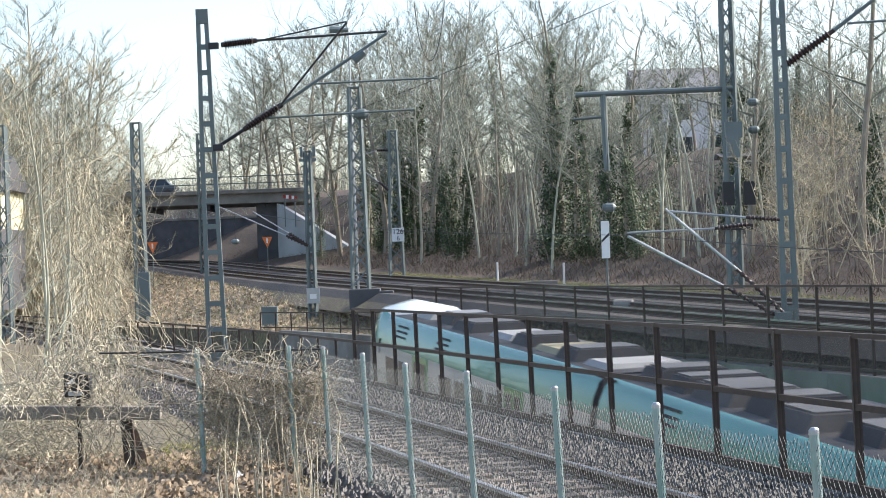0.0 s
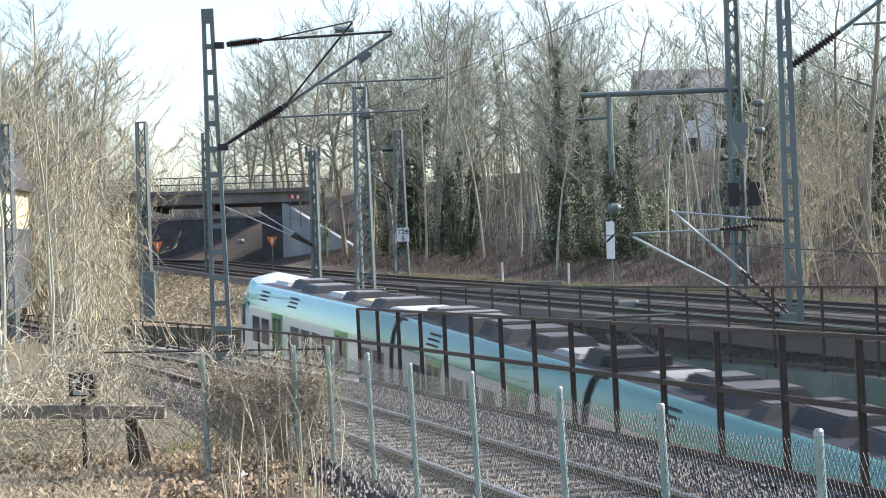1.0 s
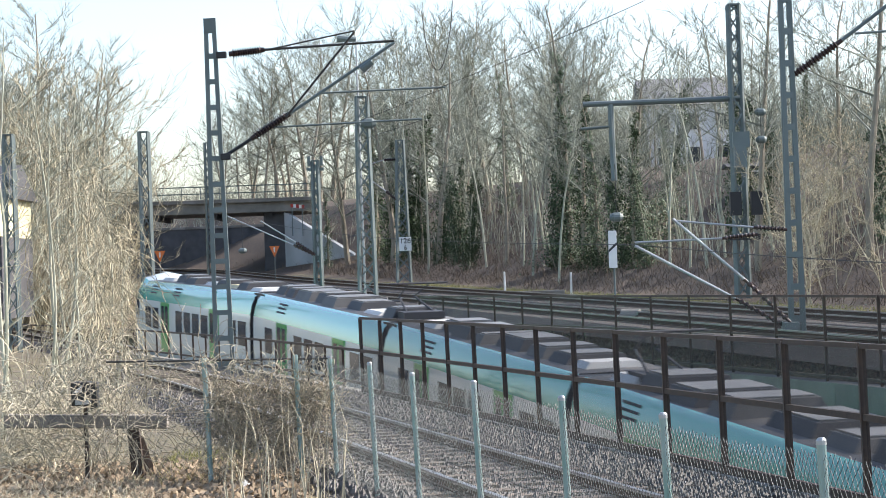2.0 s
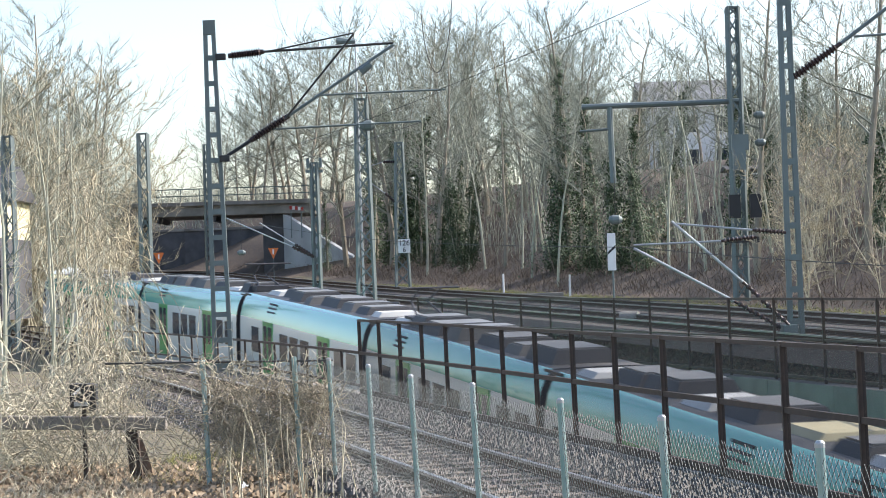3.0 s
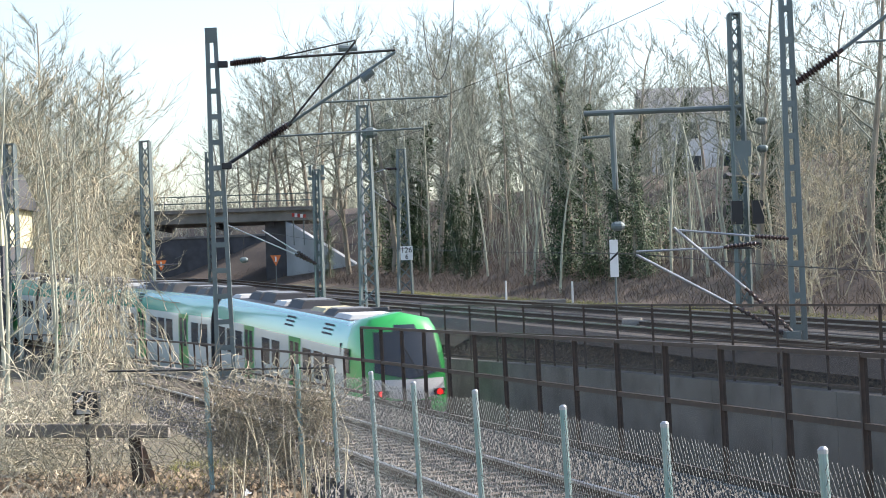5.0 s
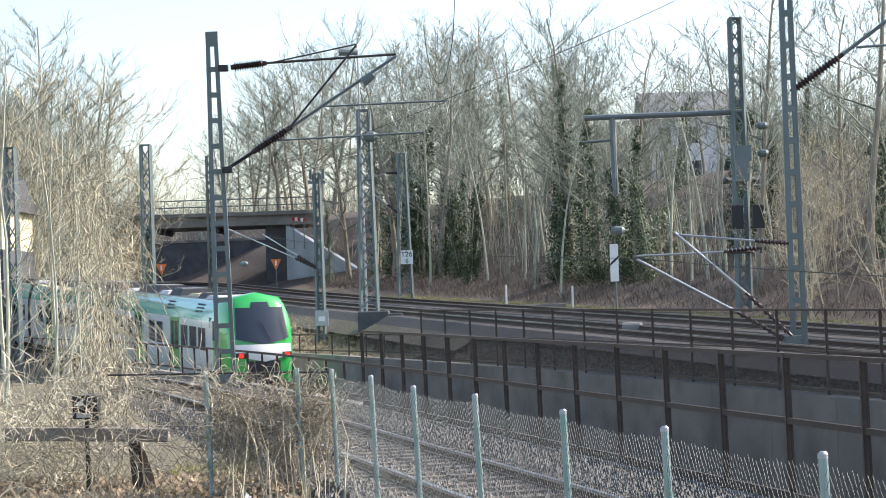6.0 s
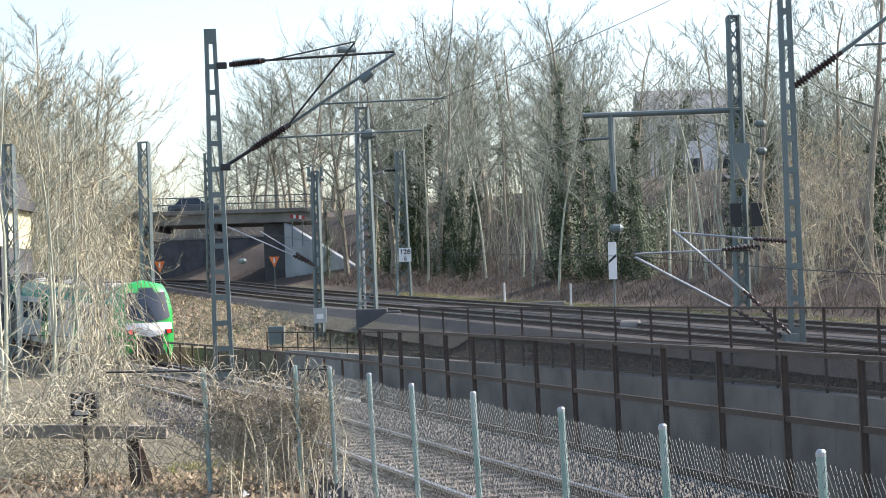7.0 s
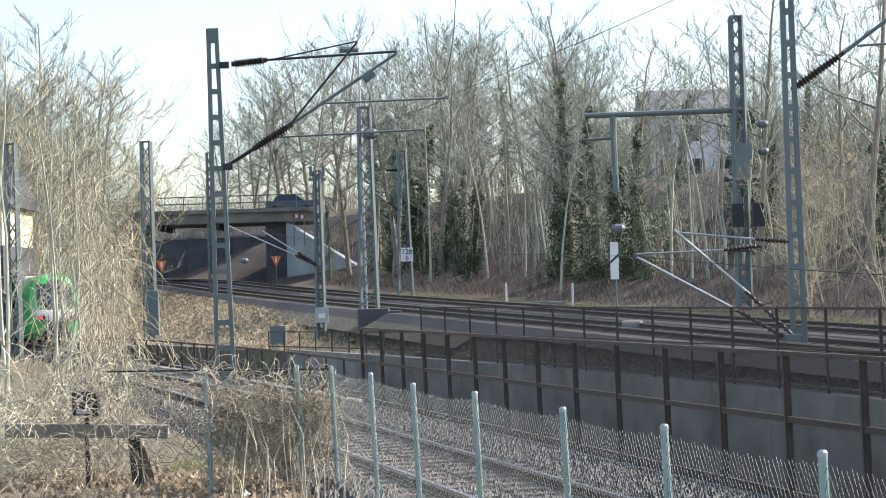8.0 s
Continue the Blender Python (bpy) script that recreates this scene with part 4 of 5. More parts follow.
brush("front_grass", "dry straw-coloured grass and weeds", 8500, front_place, 0.17, "dry", 35, 0.005, 0.8, 0.9)
brush("front_green", "fresh yellow-green grass tufts behind the fence", 2600, lambda r: on_ground(r.uniform(-4.2, -2.7), r.uniform(26, 31)), 0.22, "grass", 45, 0.006, 0.5, 0.7)
brush("front_brambles", "tangled brown bramble stems on the ground", 1800, bramble_place, 0.42, "twig", 39, 0.005, 0.9, 1.0)
brush("hedge_stems", "pale tall dry stalks in front of the fence", 46, lambda r: on_ground(r.uniform(-2.6, -1.0), 22.5 + r.normal(0, 0.6)), 1.7, "twig", 37, 0.007, 0.08, 0.25)


def climbers(name, label, count, place, mat, seed, steps, step, turn, r, sag, up):
    """A mass of thin curling climber stems."""
    rng = np.random.default_rng(seed)
    s = Soup()
    for k in range(count):
        p = Vector(place(rng))
        d = Vector((rng.normal(0, 0.8), rng.normal(0, 0.35), rng.normal(up, 0.6))).normalized()
        curl(s, rng, p, d, steps, step * rng.uniform(0.7, 1.3), rng.normal(0, turn), r * rng.uniform(0.6, 1.3), sag)
    tagged(part(name, s, mat), label, "brush", kind="stuff")


def hedge_top(x):
    return 1.2 + 0.1 * noise.noise((x * 2.3, 0, 4.0)) + 0.06 * noise.noise((x * 7, 3, 1))


def on_fence(rng):
    x = rng.uniform(-2.98, -1.42)
    return x, 25.68 + rng.normal(0, 0.06), -0.35 + (hedge_top(x) + 0.06) * rng.uniform(0, 1) ** 0.62


def on_thin_fence(rng):
    x = -2.9 - 1.7 * rng.uniform(0, 1) ** 1.4
    return x, 25.6 + rng.normal(0, 0.15), 1.38 - 1.2 * rng.uniform(0, 1) ** 1.3


def in_curtain(rng):
    b, y = rng.choice((rng.normal(165, 30), rng.normal(175, 25), rng.uniform(60, 235))), rng.uniform(38, 62)
    roof = 190 + 330 * max(0.0, (b - 60) / 190) ** 2
    return y * (b - 784) / 3537, y, 2.3 - y / 3537 * (blend(roof, 660, rng.uniform(0, 1)) - 511)


def low_tangle(rng):
    b, y = -25 + 235 * rng.uniform(0, 1) ** 1.2, rng.uniform(26.0, 31)
    return y * (b - 784) / 3537, y, rng.uniform(-0.2, 1.0) * (0.7 if b < 90 else 1.1 if b < 215 else 0.6)


climbers("hedge_climbers", "dense brown climbing twigs over the wire fence", 1250, on_fence, "climber", 36, 6, 0.08, 0.3, 0.0042, 0.04, 0.9)
climbers("hedge_wisps", "thin dry climbers hanging on the wire fence", 230, on_thin_fence, "climber", 41, 8, 0.1, 0.3, 0.0045, 0.1, 0.0)
climbers("hedge_shoots", "pale loose climber shoots along the top of the fence", 70, lambda r: (r.uniform(-3.0, -1.5), 25.3, r.uniform(1.1, 1.25)), "twig", 38, 6, 0.06, 0.5, 0.005, 0.0, 1.2)
climbers("hanging_climbers", "pale dry climber stems hanging in a curtain through the shrubs", 620, in_curtain, "thicket", 52, 10, 0.2, 0.15, 0.007, 0.25, -0.5)
climbers("climbing_vines", "pale curling climber stems over low shrubs", 600, low_tangle, "twig", 53, 9, 0.12, 0.3, 0.0058, 0.12, 0.9)


def fallen_leaves():
    rng = np.random.default_rng(9)
    s = Soup()
    for k in range(12000):
        y = rng.uniform(23.5, 29)
        x = -0.07 * y - rng.uniform(0, 0.165) * y
        leaf(s, rng, Vector((x, y, ground_z(x, y) + 0.03 + abs(rng.normal(0, 0.05)))), 0.045)
    tagged(part("fallen_leaves", s, "rustleaf"), "fallen reddish brown leaves on the ground", "leaves", kind="stuff")


fallen_leaves()


def bank_leaves(name, label, count, place, size, seed):
    rng = np.random.default_rng(seed)
    s = Soup()
    for k in range(count):
        x, y, z = place(rng)
        leaf(s, rng, Vector((x, y, z + 0.05 + abs(rng.normal(0, 0.03)))), size)
    tagged(part(name, s, "rustleaf"), label, "leaves", kind="stuff")


bank_leaves("slope_leaves", "drifts of brown leaves on the embankment", 9000, slope_place, 0.11, 62)
bank_leaves("ledge_leaves", "brown leaf litter between the trough and the main line", 7000, ledge_place, 0.06, 63)


def scrap():
    """A crumpled scrap of pale plastic in the weeds."""
    rng = np.random.default_rng(3)
    s = Soup()
    for k in range(14):
        leaf(s, rng, Vector((-2.52, 24.9, -0.18)) + Vector(rng.normal(0, 0.02, 3)), 0.03)
    tagged(part("plastic_scrap", s, "white"), "crumpled pale plastic scrap among the weeds", "litter")


scrap()


# ---- railway furniture ----
def buffer_stop():
    t = thing("buffer_stop", "weathered timber buffer beam on a dark post", "buffer stop")
    s = Soup()
    s.box(pose(-4.85, 27, 0.53, 0, 2.2, 0), 1.1, 0.1, 0.09)
    part("beam", s, "wood", t, bevel=0.015)
    s = Soup()
    s.bar((-4.18, 27.12, -0.35), (-4.25, 27.12, 0.5), 0.13, 0.16)
    part("post", s, "rust", t)
    s = Soup()
    s.bar((-4.0, 27.3, -0.45), (-4.2, 27.2, 0.25), 0.12, 0.14)
    part("brace", s, "rust", t)
    l = thing("shunting_signal", "small black shunting signal lamp with white symbol", "signal")
    s = Soup()
    s.at(-4.88, 26.9, 0.91, 0.13, 0.12, 0.16)
    s.at(-4.72, 26.95, 0.88, 0.05, 0.1, 0.18)
    part("housing", s, "black", l, bevel=0.02)
    s = Soup()
    s.quad((-4.98, 26.77, 0.93), (-4.86, 26.77, 0.93), (-4.86, 26.77, 1.03))
    part("symbol", s, "white", l)
    s = Soup()
    s.at(-4.86, 26.76, 0.80, 0.09, 0.01, 0.03)
    part("lens", s, "galvanized", l)
    s = Soup()
    s.tube((-4.85, 26.95, -0.3), (-4.85, 26.95, 0.8), 0.03)
    part("stem", s, "rust", l)


buffer_stop()


def text_mesh(body, size):
    cu = bpy.data.curves.new("sign_text", "FONT")
    cu.body, cu.size, cu.align_x, cu.align_y, cu.extrude = body, size, "CENTER", "CENTER", 0.004
    ob = bpy.data.objects.new("sign_text", cu)
    me = bpy.data.meshes.new_from_object(ob)
    bpy.data.objects.remove(ob)
    me.materials.clear()
    me.materials.append(M["black"])
    return me


def signs():
    k = thing("kilometre_sign", "white kilometre sign with black figures on a lattice mast", "sign")
    s = Soup()
    s.at(-1.83, 104.55, 4.15, 0.32, 0.015, 0.36)
    part("plate", s, "white", k)
    for body, z, size in (("126", 4.30, 0.40), ("6", 3.95, 0.36)):
        ob = part("numeral", text_mesh(body, size), "black", k)
        ob.matrix_basis = pose(-1.83, 104.52, z, 90, 0, 0)
    b = thing("signal_board", "tall white board with a black diagonal stripe on a post", "sign")
    x, y = 5.17, 60.0
    s = Soup()
    s.at(x, y, 2.99, 0.125, 0.012, 0.56)
    part("board", s, "white", b, bevel=0.004)
    s = Soup()
    s.quad((x - 0.12, y - 0.016, 2.9), (x - 0.12, y - 0.016, 2.98), (x + 0.12, y - 0.016, 3.2), (x + 0.12, y - 0.016, 3.11))
    part("stripe", s, "black", b)
    s = Soup()
    s.tube((x + 0.03, y + 0.04, 0.6), (x + 0.03, y + 0.04, 2.6), 0.03)
    part("post", s, "mast", b)
    for x, y, z in ((-17.7, 126, 4.3), (-10.8, 130, 4.45)):
        o = thing("warning_sign", "small orange triangular board on a thin post", "sign")
        s = Soup()
        a, c, d = (x - 0.34, y, z + 0.3), (x + 0.34, y, z + 0.3), (x, y, z - 0.42)
        s.quad(a, d, c)
        s.quad(*[(p[0], p[1] + 0.03, p[2]) for p in (a, c, d)])
        part("board", s, "orange", o)
        s = Soup()
        s.at(x, y - 0.01, z + 0.05, 0.05, 0.006, 0.16)
        part("mark", s, "white", o)
        s = Soup()
        s.tube((x, y + 0.06, ground_z(x, y)), (x, y + 0.06, z + 0.2), 0.03)
        part("post", s, "mast", o)
    for x, y in ((3.0, 95), (5.7, 88)):
        p = thing("marker_post", "short pale marker post at the foot of the bank", "post")
        s = Soup()
        s.tube((x, y, ground_z(x, y) - 0.1), (x, y, ground_z(x, y) + 1.0), 0.05, 0.045)
        part("stake", s, "white", p)


signs()


def light_signal():
    x, y, z0, z1 = -5.15, 84, 0.2, 7.4
    t = lattice_mast("signal_mast", "thin grey lattice signal mast seen from behind", x, y, z0, z1, 0.3, 0.22, 0.55, group="signals")
    s = Soup()
    s.at(0, 0, z1 - z0 - 0.35, 0.36, 0.12, 0.06)
    for k in (-0.26, 0.27):
        s.at(k, -0.05, z1 - z0 + 0.0, 0.06, 0.12, 0.2)
    part("signal_head", s, "mast", t)
    s = Soup()
    s.at(0.05, -0.3, 1.15, 0.27, 0.1, 0.32)
    part("box", s, "galvanized", t)
    s = Soup()
    s.at(0.05, -0.41, 1.12, 0.14, 0.01, 0.1)
    part("plate", s, "white", t)


light_signal()


def lamp_post():
    t = thing("street_lamp", "thin pale pole with a small lamp head", "lamp")
    s = Soup()
    s.tube((-3.1, 81, 1.5), (-3.15, 81, 12.2), 0.05, 0.035)
    part("pole", s, "galvanized", t)
    s = Soup()
    s.tube((-3.15, 81, 12.1), (-3.9, 81, 12.15), 0.09, 0.16, 8)
    part("lamp_head", s, "mast", t)


lamp_post()


def trackside():
    b = thing("barrier", "red and white striped road barrier beside the bridge", "barrier")
    for k in range(5):
        s = Soup()
        s.at(-11.6 + 0.22 * k, 157.5, 8.4 - 0.03 * k, 0.1, 0.05, 0.14)
        part("stripe", s, "white" if k % 2 else "red", b)
    for x in (-11.6, -10.8):
        s = Soup()
        s.bar((x, 157.6, 6.0), (x, 157.6, 8.6), 0.08)
        part("post", s, "mast", b)
    d = thing("concrete_slab", "low grey concrete slab at the foot of the bank", "slab")
    s = Soup()
    s.at(4.2, 84, ground_z(4.2, 84) + 0.12, 0.95, 0.3, 0.22)
    part("block", s, "concrete", d, bevel=0.03)
    c = thing("drum", "short grey concrete pipe lying beside the line", "pipe")
    s = Soup()
    s.tube((5.25, 58.5, ground_z(5.5, 58) + 0.2), (5.75, 58.3, ground_z(5.5, 58) + 0.2), 0.22, n=16)
    part("pipe", s, "concrete", c)


M["red"] = material("red", (0.45, 0.04, 0.03), 0.6, scale=4, mix=0.3)
trackside()


def cabinets():
    for x, y, z, w, h, mat in ((-15.1, 104, 1.5, 0.3, 1.15, "mast"), (-7.14, 86, 0.5, 0.34, 0.42, "mast"), (-2.15, 26.6, 0.15, 0.12, 0.3, "wood")):
        t = thing("equipment_box", "grey metal trackside equipment box", "cabinet")
        s = Soup()
        s.at(x, y, z, w, w * 0.7, h)
        part("body", s, mat, t, bevel=0.02)
        s = Soup()
        s.at(x, y - w * 0.7 - 0.012, z, w * 0.85, 0.01, h * 0.9)
        part("door", s, mat, t)
        s = Soup()
        s.bar((x, y, ground_z(x, y) - 0.2), (x, y, z), 0.1)
        part("leg", s, mat, t)


cabinets()


# ---- buildings far off ----
def houses():
    def house(name, label, x, y, w, d, z0, h, roof_h, mat, rows, cols):
        t = thing(name, label, "house")
        s = Soup()
        s.at(x, y, z0 + h / 2, w / 2, d / 2, h / 2)
        part("wall", s, mat, t)
        s = Soup()
        e = 0.4
        a = [(x - w / 2 - e, y - d / 2 - e, z0 + h), (x + w / 2 + e, y - d / 2 - e, z0 + h), (x + w / 2 + e, y + d / 2 + e, z0 + h), (x - w / 2 - e, y + d / 2 + e, z0 + h)]
        r = [(x - w / 2 - e, y, z0 + h + roof_h), (x + w / 2 + e, y, z0 + h + roof_h)]
        s.quad(a[0], a[1], r[1], r[0])
        s.quad(a[2], a[3], r[0], r[1])
        s.quad(a[1], a[2], r[1])
        s.quad(a[3], a[0], r[0])
        s.quad(*a[::-1])
        part("roof", s, "roof", t)
        for i in range(rows):
            for j in range(cols):
                wx, wz = x - w / 2 + w * (j + 0.5) / cols, z0 + h * (i + 0.5) / rows
                s = Soup()
                s.at(wx, y - d / 2 - 0.02, wz, 0.5, 0.04, 0.65)
                f = part("window", s, "white", t)
                s = Soup()
                s.at(wx, y - d / 2 - 0.05, wz, 0.43, 0.03, 0.58)
                part("pane", s, "glass", f)

    house("house", "pale grey rendered house behind the trees with a dark roof", 18.7, 150, 6.5, 9, 7, 7.3, 2.4, "render", 3, 3)
    bpy.data.objects["roof"].data.materials[0] = M["slate"]
    house("house", "yellow rendered house with grey upper storey behind shrubs", -26.8, 110, 7, 8, 1, 6.4, 1.9, "yellow", 3, 3)
    base = Soup()
    base.at(-26.8, 110, 3.1, 3.54, 4.04, 2.2)
    part("plinth", base, "roof", bpy.data.objects["house.001"], "dark ground floor")
    house("house", "low dark shed on the bank", 15.6, 100, 1.8, 2.5, 5.6, 1.7, 0.25, "roof", 1, 1)


houses()


# ---- train ----
def body_profile():
    """Half section of the car body from the skirt to the roof's edge: x, z and slot."""
    return [(1.25, 0.32), (1.36, 0.55), (1.41, 1.1), (1.41, 2.30), (1.39, 2.65), (1.32, 2.98), (1.20, 3.26), (1.04, 3.42), (0.0, 3.44)]


def car_shell(s, y0, y1, slots):
    """Rings of the section along y."""
    prof = body_profile()
    ring = [(x, z) for x, z in prof] + [(-x, z) for x, z in prof[-2::-1]]
    n = 14
    rows = []
    for k in range(n + 1):
        t = k / n
        y = blend(y0, y1, t)
        i = len(s.v)
        for x, z in ring:
            s.v.append((x, y, z))
        rows.append(i)
    m = len(ring)
    for k in range(n):
        for j in range(m - 1):
            a = rows[k] + j
            s.f.append((a, a + m, a + m + 1, a + 1))
            lo = min(j, m - 2 - j)
            s.s.append(slots[lo])


def roof_unit(t, x, y0, y1, w, h, mat, lidded):
    """A roof box with slanting flanks; the machine boxes have a paler lid."""
    s = Soup()
    lo = [(x - w, y0 + 0.05, 3.40), (x + w, y0 + 0.05, 3.40), (x + w, y1 - 0.05, 3.40), (x - w, y1 - 0.05, 3.40)]
    hi = [(x - w + 0.16, y0 + 0.12, 3.42 + 2 * h), (x + w - 0.16, y0 + 0.12, 3.42 + 2 * h), (x + w - 0.16, y1 - 0.12, 3.42 + 2 * h), (x - w + 0.16, y1 - 0.12, 3.42 + 2 * h)]
    s.quad(*hi)
    for k in range(4):
        s.quad(lo[k], lo[(k + 1) % 4], hi[(k + 1) % 4], hi[k])
    unit = part("roof_unit", s, mat, t, bevel=0.03)
    if lidded:
        s = Soup()
        s.at(x, (y0 + y1) / 2, 3.435 + 2 * h, w - 0.22, (y1 - y0) / 2 - 0.2, 0.02)
        part("lid", s, "train_lid", unit)


def car(label, length, nose, doors, seed):
    """One rail car standing along y with its middle at the origin; nose: -1 at the rear, 1 at the front, 0 none."""
    rng = np.random.default_rng(seed)
    t = thing("train_car", label, "train car", group="cars of the train")
    h = length / 2 - 0.3
    lo, hi = (-h + (2.2 if nose < 0 else 0)), (h - (2.2 if nose > 0 else 0))
    s = Soup()
    car_shell(s, lo, hi, [0, 0, 0, 0, 1, 1, 1, 2])
    prof = body_profile()
    for y, flip in ((lo, 1), (hi, 0)):
        p = [(x, y, z) for x, z in prof] + [(-x, y, z) for x, z in prof[-2::-1]]
        s.quad(*(p if flip else p[::-1]), slot=3)
    body = part("body", s, ["train_silver", "train_teal", "train_roof", "train_dark"], t, smooth=True)
    # black window band pieces, panes and doors on both sides
    for side in (-1, 1):
        spots = list(doors)
        for y in spots:
            d = Soup()
            d.at(side * 1.412, y, 1.62, 0.014, 0.66, 1.03)
            dr = part("door", d, "train_green", t, "green sliding door")
            for o in (-0.31, 0.31):
                g = Soup()
                g.at(side * 1.428, y + o, 1.95, 0.006, 0.22, 0.55)
                part("door_window", g, "glass", dr)
        y = lo + 1.0
        while y < hi - 0.9:
            if all(abs(y - d) > 1.35 for d in spots):
                g = Soup()
                g.at(side * 1.413, y, 1.95, 0.008, 0.5, 0.43)
                part("window", g, "glass", t)
            y += 1.28
    # roof equipment
    y, count = lo + 0.6, 0
    while y < hi - 1.5:
        L = rng.uniform(0.8, 2.0)
        e = min(y + L, hi - 0.4)
        kind = (3, 1, 2, 1, 3, 1, 4)[count % 7] if nose else (0, 1, 4, 3, 1, 0, 1)[(count + seed) % 7]
        count += 1
        w, hh = rng.uniform(0.62, 0.92), (rng.uniform(0.05, 0.08) if kind in (2, 3) else rng.uniform(0.09, 0.16))
        roof_unit(t, rng.uniform(-0.08, 0.08), y, e, w, hh, ("train_roof", "train_dark", "train_tan", "train_cover", "train_dark")[kind], kind in (0, 1, 4))
        y = e + rng.uniform(0.1, 0.7)
    # vent slots on the shoulder
    for side in (-1, 1):
        for c in ((lo + 1.2, lo + 5.6) if nose < 0 else (hi - 6.0, hi - 2.2) if nose > 0 else (rng.uniform(lo + 3, hi - 3),)):
            v = Soup()
            for k in range(4):
                for j in range(3):
                    v.box(Matrix.Translation((side * (1.325 - 0.055 * j), c + 0.26 * k, 2.98 + 0.13 * j)) @ Matrix.Rotation(side * -0.42, 4, "Y"), 0.02, 0.09, 0.028)
            part("vent", v, "train_dark", t)
    # bogies
    for y in ((-h + 3.0, h - 0.2) if nose < 0 else (-h + 0.2, h - 3.0) if nose > 0 else (-h + 0.2, h - 0.2)):
        b = Soup()
        b.at(0, y, 0.55, 1.05, 1.5, 0.17)
        bg = part("bogie", b, "train_dark", t)
        for dy in (-1.15, 1.15):
            for sx in (-0.75, 0.75):
                w = Soup()
                w.tube((sx - 0.07, y + dy, 0.43), (sx + 0.07, y + dy, 0.43), 0.43, n=20)
                part("wheel", w, "rail_side", bg)
    u = Soup()
    u.at(0, 0, 0.55, 1.2, h - 4.6 if nose else h - 2.2, 0.25)
    part("underfloor", u, "train_dark", t)
    if not nose:
        for y in (-h, h):
            g = Soup()
            g.at(0, y, 1.95, 1.12, 0.34, 1.45)
            part("gangway", g, "black", t)
        return t
    g = Soup()
    g.at(0, -nose * h, 1.95, 1.12, 0.34, 1.45)
    part("gangway", g, "black", t)
    nose_cab(t, nose, hi if nose > 0 else lo)
    return t


def nose_cab(t, sign, y0):
    """The sloped cab: green shell, dark windscreen, white chin, tail lights."""
    prof = body_profile()
    ring = [(x, z) for x, z in prof] + [(-x, z) for x, z in prof[-2::-1]]
    m = len(ring)

    def reach(z):
        # how far forward the front stands at this height
        if z < 1.5:
            return 2.25 - 0.15 * (1.5 - z)
        return 2.25 - 0.62 * (z - 1.5) ** 1.25 / 2.0

    def crest(x, z, u):
        # the cab roof arches above the shoulders
        return z + 0.30 * smooth(0.0, 0.7, u) * max(0.0, (z - 2.5) / 0.94) * (1 - 0.8 * min(1.0, abs(x) / 1.2) ** 2)

    s = Soup()
    n = 8
    rows = []
    for k in range(n + 1):
        u = k / n
        i = len(s.v)
        for x, z in ring:
            y = reach(z) * u
            f = 1 - 0.16 * u ** 3
            s.v.append((x * f, y0 + sign * y, crest(x, z, u)))
        rows.append(i)
    for k in range(n):
        for j in range(m - 1):
            a = rows[k] + j
            q = (a, a + m, a + m + 1, a + 1)
            s.f.append(q if sign > 0 else q[::-1])
            lo = min(j, m - 2 - j)
            s.s.append(1 if (k < 3 or sign > 0) and lo in (4, 5, 6) else 2 if k < 2 and lo <= 4 else 0)
    # the bulged face, ring by ring towards its middle
    last = rows[-1]
    prev = [last + j for j in range(m)]
    cz = 1.9
    for e in (0.72, 0.35):
        i = len(s.v)
        for j, (x, z) in enumerate(ring):
            fx = x * 0.84 * e
            fz = cz + (crest(x, z, 1.0) - cz) * (0.45 + 0.55 * e)
            s.v.append((fx, y0 + sign * (reach(fz) + 0.30 * (1 - e * e)), fz))
        cur = [i + j for j in range(m)]
        for j in range(m - 1):
            q = (prev[j], cur[j], cur[j + 1], prev[j + 1])
            s.f.append(q if sign > 0 else q[::-1])
            s.s.append(0)
        prev = cur
    s.f.append(tuple(prev) if sign < 0 else tuple(prev[::-1]))
    s.s.append(0)
    cab = part("cab", s, ["train_green" if sign < 0 else "train_silver", "train_teal", "train_silver"], t, "bright green cab front" if sign < 0 else "silver and pale blue-green cab front", smooth=True)

    def face(x, z, out):
        e = min(1.0, abs(x) / (1.18))
        return (x, y0 + sign * (reach(z) + 0.30 * (1 - e * e) + out), z)

    def patch(name, xs, z0, z1, mat, out, taper=0.0, cut=0.0, label=""):
        p = Soup()
        nx, nz = 10, 6
        for b in range(nz + 1):
            w = b / nz
            f = 1 - taper * w
            for a in range(nx + 1):
                x = blend(xs[0], xs[1], a / nx) * f
                p.v.append(face(x, blend(z0, z1, w) + cut * abs(x) * (1 - w), out))
        for b in range(nz):
            for a in range(nx):
                i = b * (nx + 1) + a
                q = (i, i + 1, i + nx + 2, i + nx + 1)
                p.f.append(q if sign < 0 else q[::-1])
                p.s.append(0)
        return part(name, p, mat, cab, label, smooth=True)

    patch("windscreen", (-1.02, 1.02), 1.86, 3.20, "glass", 0.035, 0.10, 0.20, "dark raked windscreen")
    patch("destination_display", (-0.40, 0.40), 3.16, 3.40, "glass", 0.04, 0.2)
    patch("chin_panel", (-1.06, 1.06), 1.22, 1.86, "white", 0.045, 0.0, 0.20, "white panel below the windscreen")
    patch("apron", (-0.62, 0.62), 0.45, 1.25, "train_dark", 0.03, 0.0, 0.0, "dark coupler apron")
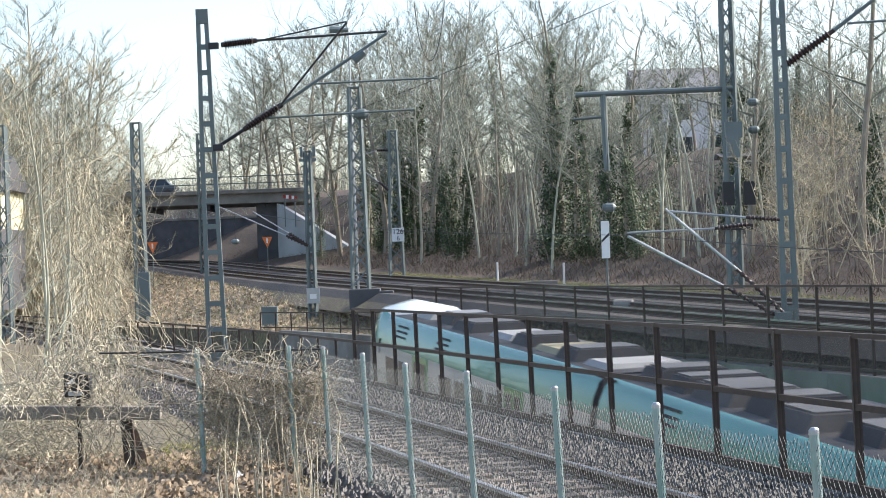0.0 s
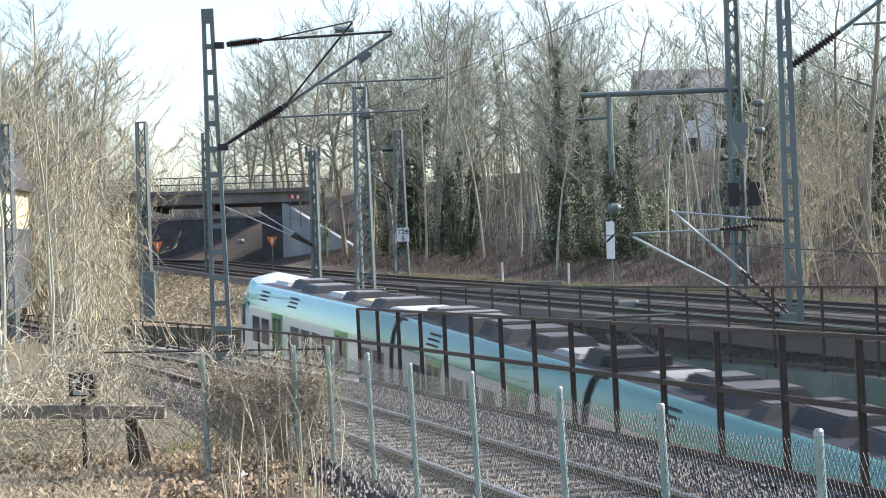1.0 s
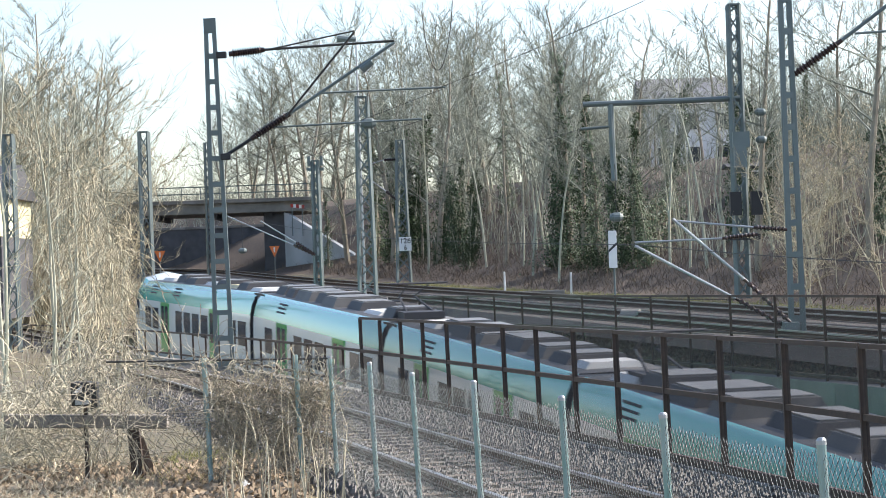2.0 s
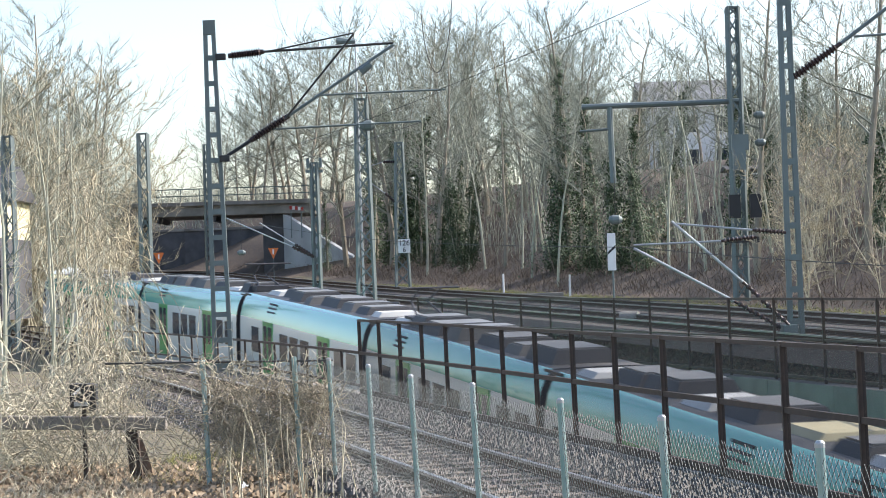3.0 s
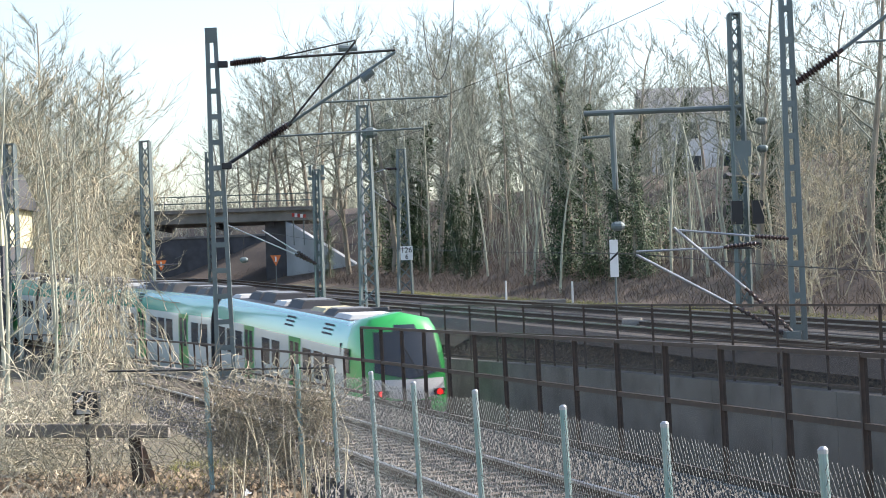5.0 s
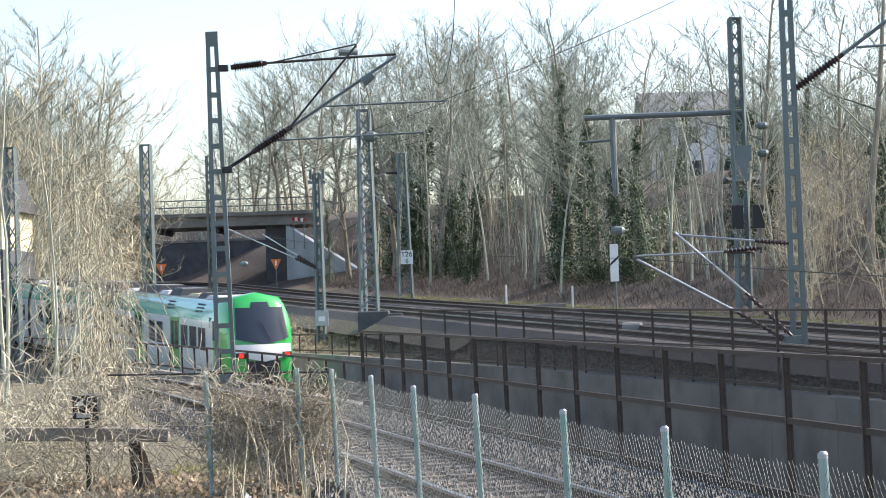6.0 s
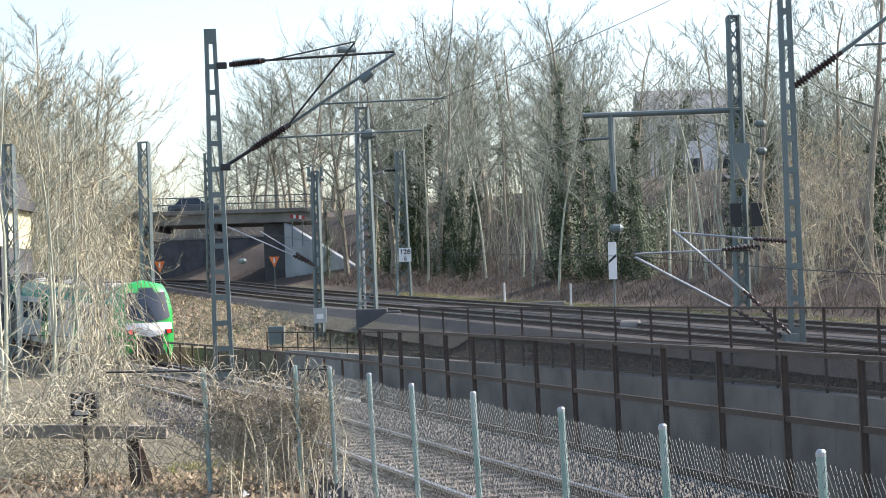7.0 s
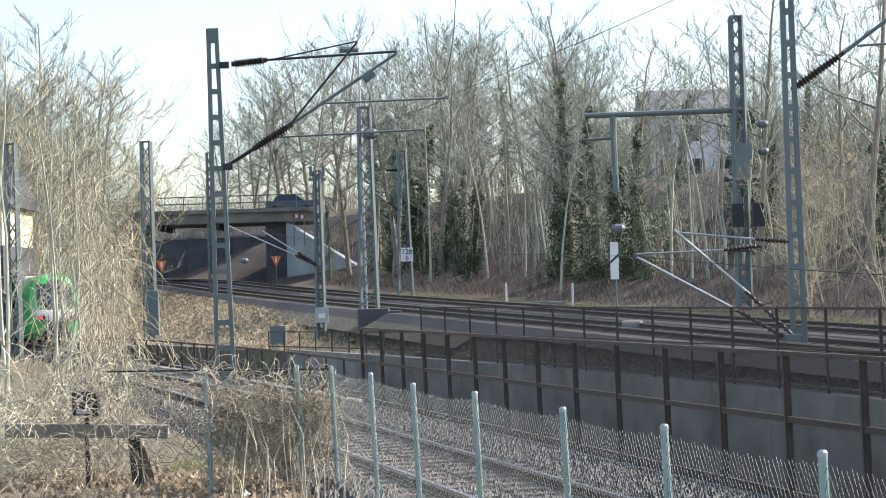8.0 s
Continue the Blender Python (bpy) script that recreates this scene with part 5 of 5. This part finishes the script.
    for x in (-1.395, 1.395):
        g = Soup()
        g.at(x, y0 + sign * 0.72, 2.32, 0.014, 0.24, 0.36)
        part("side_window", g, "glass", cab)
        g = Soup()
        g.at(x * 0.985, y0 + sign * 0.1, 1.9, 0.03, 0.03, 0.9)
        part("door_grip", g, "train_dark", cab)
    for x in (-0.88, 0.88):
        patch("lamp_housing", (x - 0.2, x + 0.2), 1.36, 1.56, "black", 0.06)
        s = Soup()
        c = face(x, 1.46, 0.075)
        s.tube((c[0], c[1] - 0.02 * sign, c[2]), (c[0], c[1] + 0.02 * sign, c[2]), 0.085, n=14)
        part("tail_light", s, "tail" if sign < 0 else "galvanized", cab)
    c = Soup()
    c.tube((0, y0 + sign * 2.3, 0.9), (0, y0 + sign * 2.95, 0.9), 0.13, n=10)
    c.at(0, y0 + sign * 2.85, 0.9, 0.22, 0.12, 0.16)
    part("coupler", c, "black", cab)
    w = Soup()
    c0, c1 = face(0.25, 2.0, 0.09), face(-0.1, 2.75, 0.08)
    w.tube(c0, c1, 0.015, n=5)
    part("wiper", w, "black", cab)


def pantograph(y, parent):
    p = Soup()
    for x in (-0.45, 0.45):
        p.tube((x * 0.9, y - 0.8, 3.6), (x * 0.5, y + 0.5, 4.0), 0.03)
        p.tube((x * 0.5, y + 0.5, 4.0), (x * 0.7, y - 0.6, 4.4), 0.022)
    p.tube((-0.85, y - 0.6, 4.43), (0.85, y - 0.6, 4.43), 0.03)
    p.at(0, y - 0.6, 3.55, 0.6, 0.5, 0.1)
    part("pantograph", p, "train_dark", parent)


END, MID, SPEED = 19.0, 15.3, 17.0
# small gains and losses against a steady speed: seconds, metres
PACE = ((0, 0.5, 1.0, 1.5, 2.0, 2.5, 3.0, 3.5, 4.0, 4.5, 5.0, 6.0, 8.0), (0.8, 0.28, -0.15, -0.42, -0.56, -0.64, -0.64, -0.52, -0.2, -0.05, 0, 0, 0))
LENGTHS = [END, MID, MID, MID, END]
cars = [car("leading rail car with silver sides, green doors and pale blue shoulders", END, 1, (-4.5, 3.0), 1),
        car("middle rail car with silver sides and green doors", MID, 0, (-3.4, 3.4), 2),
        car("middle rail car with silver sides, green doors and roof gear", MID, 0, (-3.4, 3.4), 3),
        car("middle rail car with silver sides, green doors and folded pantograph", MID, 0, (-3.4, 3.4), 4),
        car("trailing rail car with a bright green cab and red tail lights", END, -1, (-2.0, 4.0), 5)]
pantograph(-6.2, cars[1])
pantograph(6.2, cars[3])


# ---- cars on the bridge ----
def road_car(label):
    t = thing("road_car", label, "car")
    s = Soup()
    s.at(0, 0, 0.55, 2.1, 0.85, 0.27)
    s.at(-0.1, 0, 0.85, 1.9, 0.82, 0.12)
    part("body", s, "car_a", t, bevel=0.08)
    s = Soup()
    b = [(-1.5, -0.78, 0.95), (1.0, -0.78, 0.95), (1.0, 0.78, 0.95), (-1.5, 0.78, 0.95)]
    a = [(-1.1, -0.66, 1.45), (0.35, -0.66, 1.45), (0.35, 0.66, 1.45), (-1.1, 0.66, 1.45)]
    s.quad(*a)
    for k in range(4):
        s.quad(b[k], b[(k + 1) % 4], a[(k + 1) % 4], a[k])
    part("cabin", s, "glass", t)
    for x in (-1.3, 1.3):
        for y in (-0.8, 0.8):
            w = Soup()
            w.tube((x, y - 0.1, 0.32), (x, y + 0.1, 0.32), 0.32, n=16)
            part("wheel", w, "black", t)
    return t


road_cars = [road_car("small dark car driving over the bridge"), road_car("dark car crossing the bridge")]


def low_point(y):
    return Vector((x_low(y), y, z_low(y)))


# running distance along the sunken track, tabulated every metre
TABLE = [(-140.0, 0.0)]
while TABLE[-1][0] < 260:
    y, s = TABLE[-1]
    TABLE.append((y + 1, s + (low_point(y + 1) - low_point(y)).length))
TAIL_AT = next(s for y, s in TABLE if y >= 38.0)


def along(s):
    """The point of the track at a running distance."""
    s = max(0.0, min(s, TABLE[-1][1] - 0.01))
    lo, hi = 0, len(TABLE) - 1
    while hi - lo > 1:
        mid = (lo + hi) // 2
        lo, hi = (mid, hi) if TABLE[mid][1] <= s else (lo, mid)
    f = (s - TABLE[lo][1]) / (TABLE[hi][1] - TABLE[lo][1])
    return low_point(TABLE[lo][0] + f)


def motions():
    times = [0.25 * k for k in range(33)]
    offset = sum(LENGTHS)
    for c, length in zip(cars, LENGTHS):
        offset -= length
        rows = []
        for t in times:
            tail = TAIL_AT + SPEED * (t - 3.8) + float(np.interp(t, *PACE)) + offset
            a, b = along(tail + 0.15 * length), along(tail + 0.85 * length)
            d = b - a
            mid = (a + b) / 2
            rows.append((t, Matrix.Translation(mid) @ pose(0, 0, 0, math.degrees(math.asin(d.z / d.length)), 0, -math.degrees(math.atan2(d.x, d.y)))))
        walk(c, rows)
    for c, x0, v in ((road_cars[0], -22.7, -8.0), (road_cars[1], -74.5, 7.8)):
        walk(c, [(t, pose(x0 + v * t, 163, 8.88, 0, 0, 0 if v > 0 else 180)) for t in (0.0, 4.0, 8.0)])


motions()
